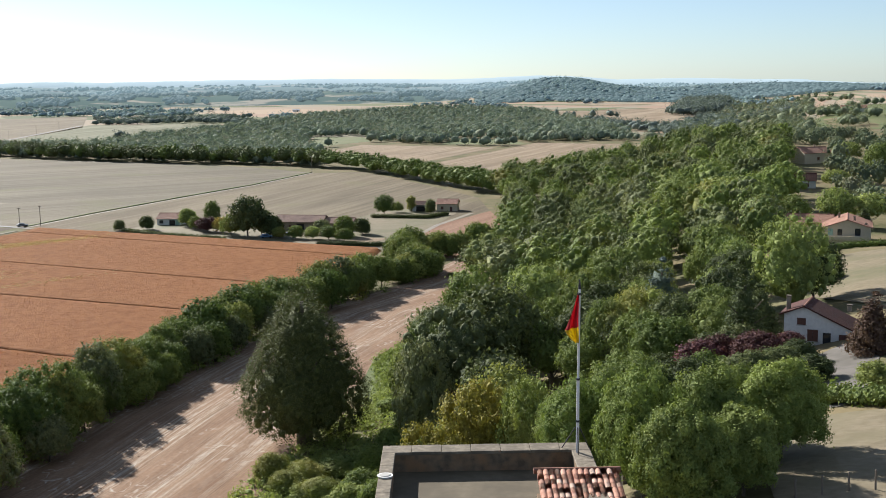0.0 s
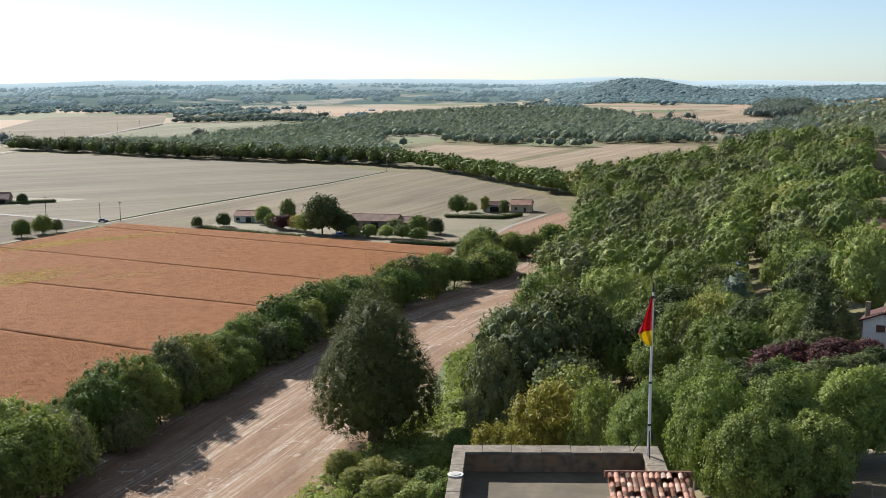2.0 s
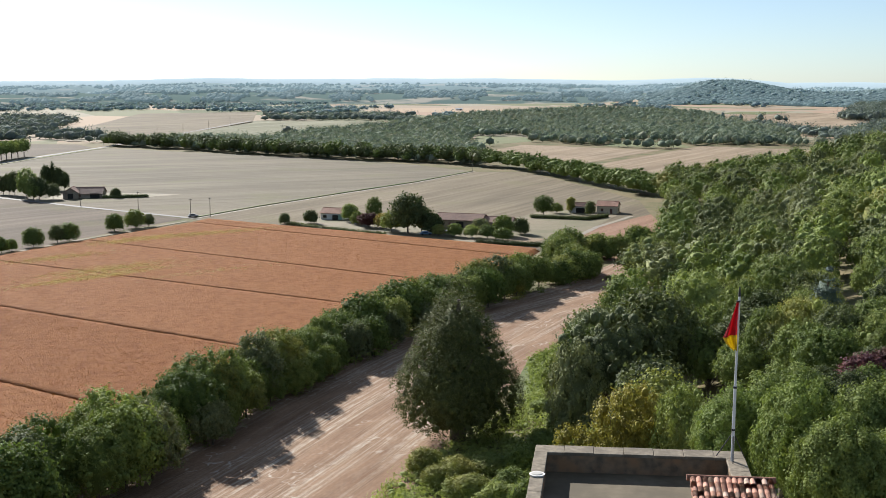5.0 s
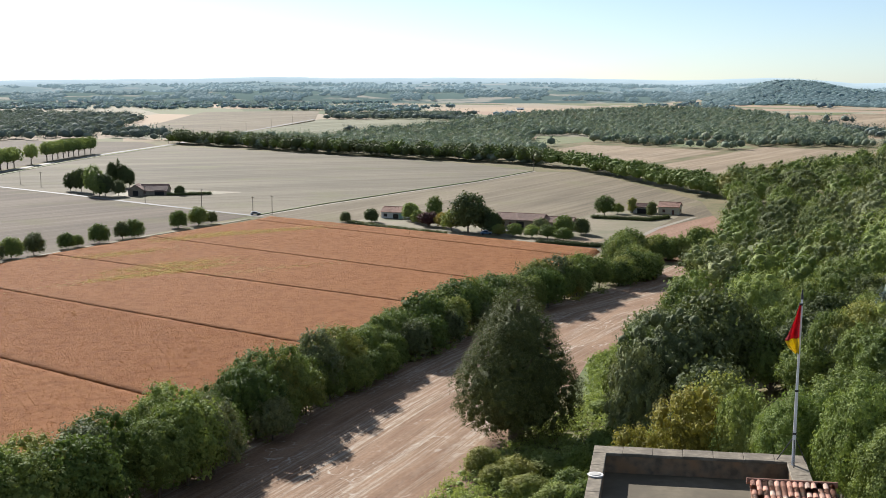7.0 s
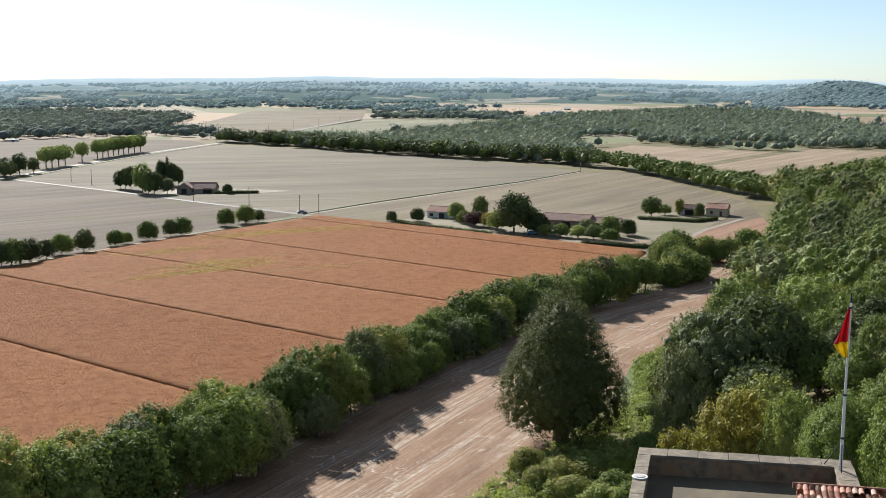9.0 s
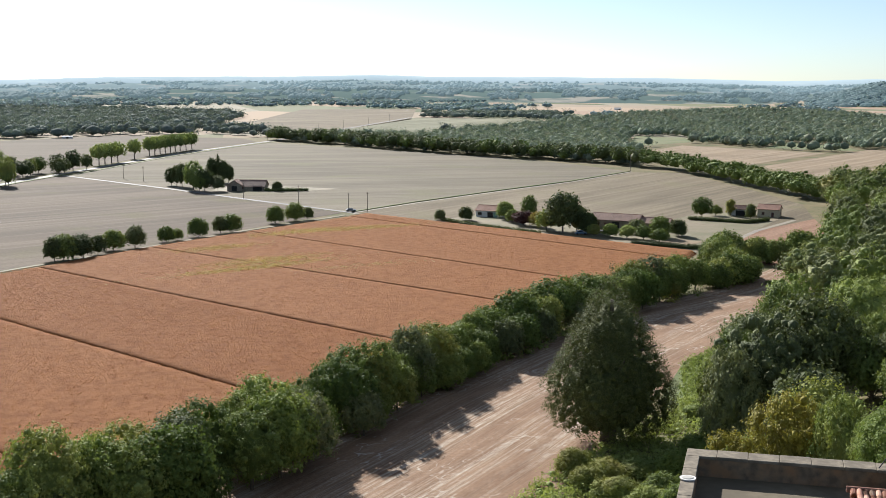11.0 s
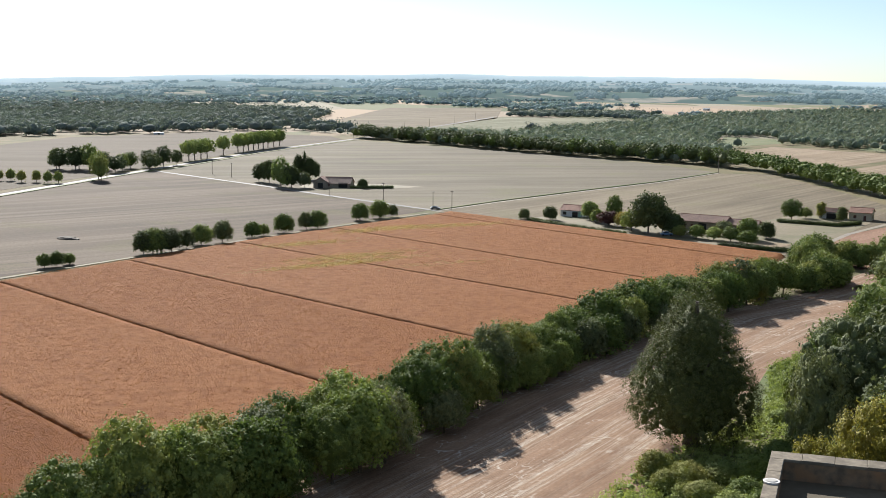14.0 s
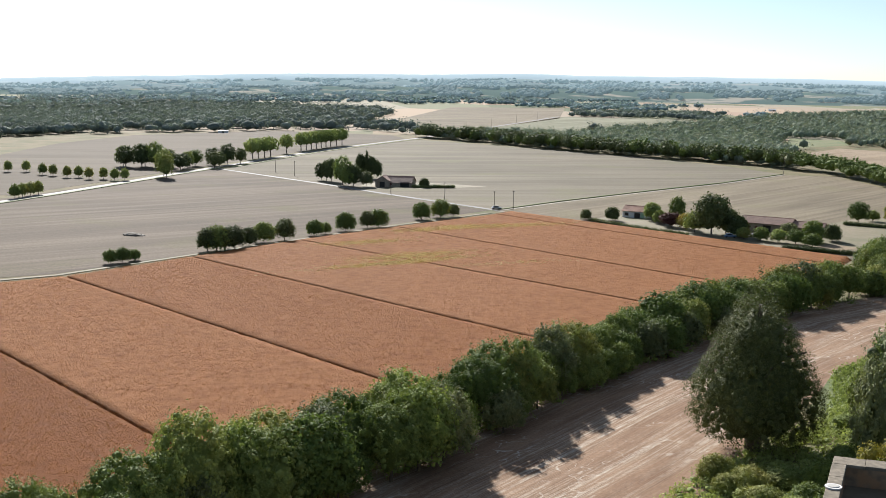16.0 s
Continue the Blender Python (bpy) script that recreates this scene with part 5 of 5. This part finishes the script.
part("slab", boxed(-4.8, 5.4, -1.2, 1.2, 2.2, 2.4), M_CONCRETE, terrace)
part("parapet", boxed(-4.8, 5.4, -1.3, -1.1, 2.2, 3.1), M_CREAM, terrace)
part("support_wall", boxed(-4.6, 5.2, -1.0, -0.8, -1.0, 2.2), M_CREAM, terrace)
house("white_house", 126.5, 436, 14.9, -16, 9.5, 6.5, 3.0, 2.2, M_WHITE, M_ROOF1, "small white house with a red tile roof among trees", (("s", -1, 0.2, 1.0, 2.0, "door"), ("s", 2, 0.8, 1.0, 1.2, "closed")))
house("large_house", 160, 538, 17.0, 20, 14, 10, 4.0, 2.2, M_CREAM, M_ROOF2, "large house with pinkish hipped tile roofs among trees", ((("s", 0, 0.8, 1.2, 1.4, "closed")),), ((2, 1, 7.2),))
# the farm and its neighbours in the plain
house("farmhouse", -53, 466, 0, -14, 19, 9, 3.2, 1.9, M_STONEWALL, M_ROOF3, "long stone farmhouse with a brown tile roof", (("s", -6, 0, 1.2, 2.1, "door"), ("s", -3, 0.9, 1.0, 1.2, "closed"), ("s", 1, 0, 3.0, 2.6, "garage"), ("s", 6, 0.9, 1.0, 1.2, "closed"), ("w", 0, 0.9, 1.0, 1.2, "closed")))
house("barn", -38, 462, 0, -14, 11, 7, 2.8, 1.6, M_STONEWALL, M_ROOF3, "stone barn with a brown tile roof", (("s", 0, 0, 3.2, 2.4, "garage"),))
house("bungalow", -107, 489, 0, -10, 9.5, 7, 2.7, 1.7, M_WHITE, M_ROOF2, "low white bungalow with a faded tile roof", (("s", -3, 0.8, 1.6, 1.2, "plain"), ("s", 1.5, 0, 2.4, 2.1, "plain"), ("s", 3.6, 0, 1.4, 2.1, "door")), (), M_SHUTTER_GREEN)
house("cream_cottage", 2.5, 523, 0, -10, 8.5, 7, 3.2, 1.6, M_CREAM, M_ROOF2, "cream cottage with a tile roof beside the lane", (("s", -2, 0.9, 1.1, 1.2, "closed"), ("s", 1.8, 0, 1.0, 2.0, "door"), ("e", 0, 0.9, 1.0, 1.2, "closed")))
house("shed", -8.5, 524, 0, -10, 10, 6, 2.8, 1.2, M_WHITE, M_ROOF1, "low white outbuilding with a red tile roof", (("s", 0, 0, 4.0, 2.3, "garage"),))
house("far_barn", -613, 1008, 0, 30, 9, 5, 1.7, 0.6, M_WHITE, M_WHITE, "pale metal barn at the edge of the wood", (("s", 0, 0, 2, 1.4, "garage"),))
house("far_barn", -271, 2344, 0, 10, 13, 8, 2.6, 1.6, M_WHITE, M_WHITE, "large white barn far out in the plain", (("s", 3, 0, 2.4, 2.2, "garage"),))
house("village_house", 66, 668, 2.5, -5, 12, 8, 3.2, 1.8, M_CREAM, M_ROOF1, "cream house with a red tile roof among trees", (("s", 0, 0.9, 1.1, 1.2, "closed"),))
house("village_house", 52, 690, 1.0, 10, 10, 7, 3.0, 1.7, M_WHITE, M_ROOF2, "low white house with a faded tile roof", (("s", 0, 0.9, 1.1, 1.2, "closed"),))
house("ridge_house", 400, 1210, 16.0, -15, 24, 10, 5, 2.5, M_WHITE, M_ROOF2, "long white house on the far ridge", (("s", -5, 1, 1.5, 1.5, "plain"), ("s", 4, 1, 1.5, 1.5, "plain")))
house("old_farm", -245, 571, 0, 12, 13, 11, 2.2, 2.7, M_STONEWALL, M_ROOF3, "old farm building with a worn brown tile roof", (("s", 3, 0, 4.5, 2.6, "garage"), ("s", -4, 0.8, 1.1, 1.3, "closed")))
house("old_barn", -252, 566, 0, 102, 9, 7, 3.0, 2.3, M_STONEWALL, M_ROOF3, "old stone barn with a brown tile roof", (("w", 0, 0, 2.6, 2.6, "garage"),))
for x, y, t, w, k, l in ((-291, 580, 10, 6, "bush", "dark"), (-287, 578, 11, 6.5, "bush", "dark"), (-295, 582, 8.5, 6, "bush", "dark"), (-273, 562, 13.5, 11, "bush", "bright"), (-265, 558, 10, 8.5, "bush", "dark"), (-267, 556, 8, 7.5, "bush", "green"), (-259, 560, 7, 6, "bush", "olive"), (-282, 610, 13.5, 3.2, "cypress", "dark"), (-278, 608, 11, 6, "bush", "dark"), (-285, 609, 12, 6, "bush", "dark"), (-274, 606, 9, 6, "bush", "dark"), (-232, 570, 4, 4, "bush", "dark"), (-70.5, 446, 13.5, 13.5, "bush", "dark"), (-66, 450, 9, 9, "bush", "dark"), (-61, 444, 6.5, 7, "bush", "dark"), (-77, 449, 7, 7, "bush", "mid"), (-113, 472, 4.5, 5, "bush", "dark"), (-99, 480, 6.5, 6.5, "bush", "bright"), (-90, 484, 8.5, 6, "bush", "mid"), (-94, 470, 4.5, 5, "bush", "green"), (-88, 462, 5, 8, "bush", "red"), (-82, 458, 5, 6, "bush", "yellow")):
    plant(k, l, x, y, t * 1.12, w * 1.22, 1, 4, place_words="beside the farm")
for x, y, t, w, k, l in ((-24, 510, 7.5, 8, "bush", "green"), (-19, 519, 4, 5, "bush", "mid"), (-13, 521, 6, 3, "tall", "mid"), (-5, 512, 5, 4, "bush", "dark"), (-40, 432, 4.6, 6, "bush", "mid"), (-46, 434, 4.2, 5.5, "bush", "bright"), (-52, 436, 4.2, 5.5, "bush", "green"), (-58, 438, 3.8, 5, "bush", "mid"), (-35, 440, 6.5, 7, "bush", "green"), (-29, 446, 5, 5.5, "bush", "dark"), (-44, 447, 5, 5.5, "bush", "olive"), (-34, 427, 4, 5.5, "bush", "green"), (-123, 470, 3.5, 4, "bush", "dark")):
    plant(k, l, x, y, t * 1.12, w * 1.22, 1, 4, place_words="beside the farm")
for x, y, t, w, l in ((-425, 609, 13, 12, "dark"), (-418, 612, 14, 12, "green"), (-375, 557, 14, 10, "mid"), (-395, 603, 9, 12, "dark"), (-405, 634, 9, 10, "green"), (-388, 628, 9, 10, "dark"), (-396, 656, 12, 11, "dark"), (-394, 668, 9, 8, "dark"), (-434, 606, 12, 12, "dark"), (-370, 552, 12, 8, "mid"), (-440, 612, 11, 11, "green"), (-429, 618, 12, 10, "dark"), (-411, 616, 10, 10, "dark"), (-400, 618, 9, 9, "mid"), (-392, 640, 8, 9, "dark"), (-400, 646, 10, 10, "dark")):
    plant("bush", l, x, y, t * 1.12, w * 1.2, 0, 1, place_words="beside the road")
for x, y in ((-366, 431), (-367, 437), (-368.5, 444), (-369, 450), (-416, 530), (-411, 533), (-400, 527), (-394, 531), (-385, 528), (-381, 531), (-458, 549), (-438, 538), (-429, 535), (-466, 544)):
    plant("round", "mid", x, y, 5.5, 4, 0, 1, "young trees beside the road", "beside the road")


def pole(x, y, tall):
    p = thing("utility_pole", pose(x, y, float(height(x, y))), "grey wooden utility pole beside the lane", "pole", "utility poles")
    part("post", tube(bmesh.new(), (0, 0, -0.5), (0, 0, tall), 0.16, 0.11, 8), M_WOOD, p)
    part("crossarm", boxed(-0.7, 0.7, -0.06, 0.06, tall - 0.4, tall - 0.25), M_WOOD, p)
    for dx in (-0.6, 0, 0.6):
        part("insulator", tube(bmesh.new(), (dx, 0, tall - 0.26), (dx, 0, tall - 0.05), 0.05, 0.04, 6), M_CONCRETE, p)


for x, y, t in ((-200, 516, 8), (-160, 492, 8), (-168, 491, 7.5), (-79, 757, 10), (-321, 601, 8), (-341, 616, 8), (-232, 529, 8), (-430, 1035, 9), (-436, 1110, 9), (-446, 1210, 9), (-457, 1320, 9), (-470, 1450, 9), (-486, 1590, 9)):
    pole(x, y, t)


def low_hedge(pts, tall, wide, leaf, words):
    """A clipped hedge along a line: a dense body and a coat of small leaves."""
    rg = np.random.default_rng(len(pts) + int(tall * 10))
    blobs = [(x, y, float(height(x, y)) + tall * 0.5, wide, wide, tall * 0.55) for x, y in along(pts, wide * 0.9, rg, 0.1)]
    v, t = joined(leaves(rg, blobs, 150 * len(blobs), 0.3, 8), cores(rg, blobs, 0.8))
    tagged(new("hedge", fast_mesh("hedge", v, t, M_LEAF[leaf])), words, "hedge")


low_hedge([(34.2, 110), (37, 104.5), (39.5, 99)], 1.6, 1.1, "green", "clipped green hedge beside the drive")
low_hedge([(-42, 418), (-30, 414.5), (-20, 412), (-14, 428)], 1.3, 1.0, "dark", "clipped dark hedge round the garden")
low_hedge([(-120, 466), (-104, 452), (-90, 443), (-78, 437)], 1.2, 1.0, "dark", "low dark hedge along the crop")
low_hedge([(-28, 500), (-16, 497), (-6, 494), (2, 505)], 1.4, 1.0, "dark", "clipped dark hedge before the cottage")
low_hedge([(-236, 566), (-226, 570), (-218, 574)], 1.5, 1.2, "dark", "low dark hedge beside the old farm")
low_hedge([(80, 268), (88, 266), (97, 263)], 1.2, 1.0, "green", "low green hedge before the cream house")


def fence_post(x, y):
    f = thing("fence_post", pose(x, y, float(height(x, y))), "brown wooden fence post in the meadow", "post", "fence posts")
    part("post", tube(bmesh.new(), (0, 0, -0.4), (0, 0, 1.35), 0.08, 0.07, 8), M_WOOD, f)
    part("cap", tube(bmesh.new(), (0, 0, 1.35), (0, 0, 1.42), 0.07, 0.03, 8), M_WOOD, f)


for i in range(7):
    fence_post(23.0 + i * 1.75, 79.2 - i * 0.05)


def car(x, y, turn, paint, words):
    c = thing("car", pose(x, y, float(height(x, y)) + 0.1, 0, 0, turn), words, "car", "parked cars")
    bm = box(bmesh.new(), -2.1, 2.1, -0.85, 0.85, 0.3, 0.85, 0.12)
    part("body", box(bm, -1.5, 0.9, -0.75, 0.75, 0.85, 1.4, 0.15), paint, c)
    for s in (-1, 1):
        part("side_window", boxed(-1.2, 0.6, s * 0.76 - 0.01, s * 0.76 + 0.01, 0.95, 1.28), M_GLASS, c)
        for wx in (-1.35, 1.35):
            part("wheel", tube(bmesh.new(), (wx, s * 0.70, 0.32), (wx, s * 0.88, 0.32), 0.32, 0.32, 14), M_BLACK, c)


car(-63, 440, 20, plain("blue_paint", (0.12, 0.22, 0.35), 0.3), "blue car parked under the trees by the farm")
car(-58, 447, 60, plain("silver_paint", (0.55, 0.56, 0.58), 0.3, 0.5), "silver car parked beside the farmhouse")
car(-54.5, 448, 65, plain("white_paint", (0.75, 0.75, 0.74), 0.3), "white car parked beside the farmhouse")
# a heap of earth in the brown field
heap = bmesh.new()
bmesh.ops.create_icosphere(heap, subdivisions=3, radius=1.0)
for v in heap.verts:
    k = 1 + 0.25 * noise.noise(v.co * 2.5)
    v.co = Vector((v.co.x * 4.2 * k, v.co.y * 2.2 * k, v.co.z * 0.9 * k))
tagged(part("earth_heap", heap, M_BARK, None), "low dark heap of earth in the brown field", "heap").matrix_basis = pose(-248.5, 350.5, 0.05)


def dish():
    d = thing("satellite_dish", pose(-1.98, 38.5, 42.42), "white round dish lying on the parapet", "dish")
    part("rim", tube(bmesh.new(), (0, 0, 0.0), (0, 0, 0.05), 0.24, 0.26, 24), M_WHITE, d)
    part("bowl", tube(bmesh.new(), (0, 0, 0.05), (0, 0, 0.07), 0.20, 0.16, 24), M_CONCRETE, d)


dish()


def undergrowth(pts, tall, leaf, words, sprays=70):
    """Low brambles and tall weeds: many small leafy mounds as one body."""
    rg = np.random.default_rng(len(pts))
    vs = []
    for x, y in pts:
        h = tall * rg.uniform(0.5, 1.3)
        blobs = [(x, y, float(height(x, y)) + h * 0.35, h * 1.1, h * 1.1, h * 0.7)]
        vs.append(leaves(rg, blobs, sprays, 0.34, 6))
        vs.append(cores(rg, blobs, 0.3))
    v, t = joined(*vs)
    tagged(new("undergrowth", fast_mesh("undergrowth", v, t, M_LEAF[leaf])), words, "undergrowth", kind="stuff")


rng = np.random.default_rng(77)
undergrowth([(x + rng.uniform(-9.0, 1.6), y) for x, y in along(HEDGE, 0.8, rng)], 1.5, "mid", "weeds and brambles along the hedge foot")
BANK = [(-31, 150), (-8, 128), (6, 150), (4, 176), (-3, 208), (-11, 214), (-17, 196), (-25, 176)]
undergrowth(filled(BANK, 1.8, rng), 1.4, "bright", "brambles and tall grass on the slope", 80)
undergrowth(filled([(-12, 196), (-14, 246), (-5, 262), (3, 250), (-2, 205)], 1.5, rng), 0.8, "bright", "bright green weeds beside the strip")
car(-166.5, 489.5, 30, plain("grey_paint", (0.30, 0.31, 0.32), 0.3, 0.4), "grey car waiting at the lane crossing")
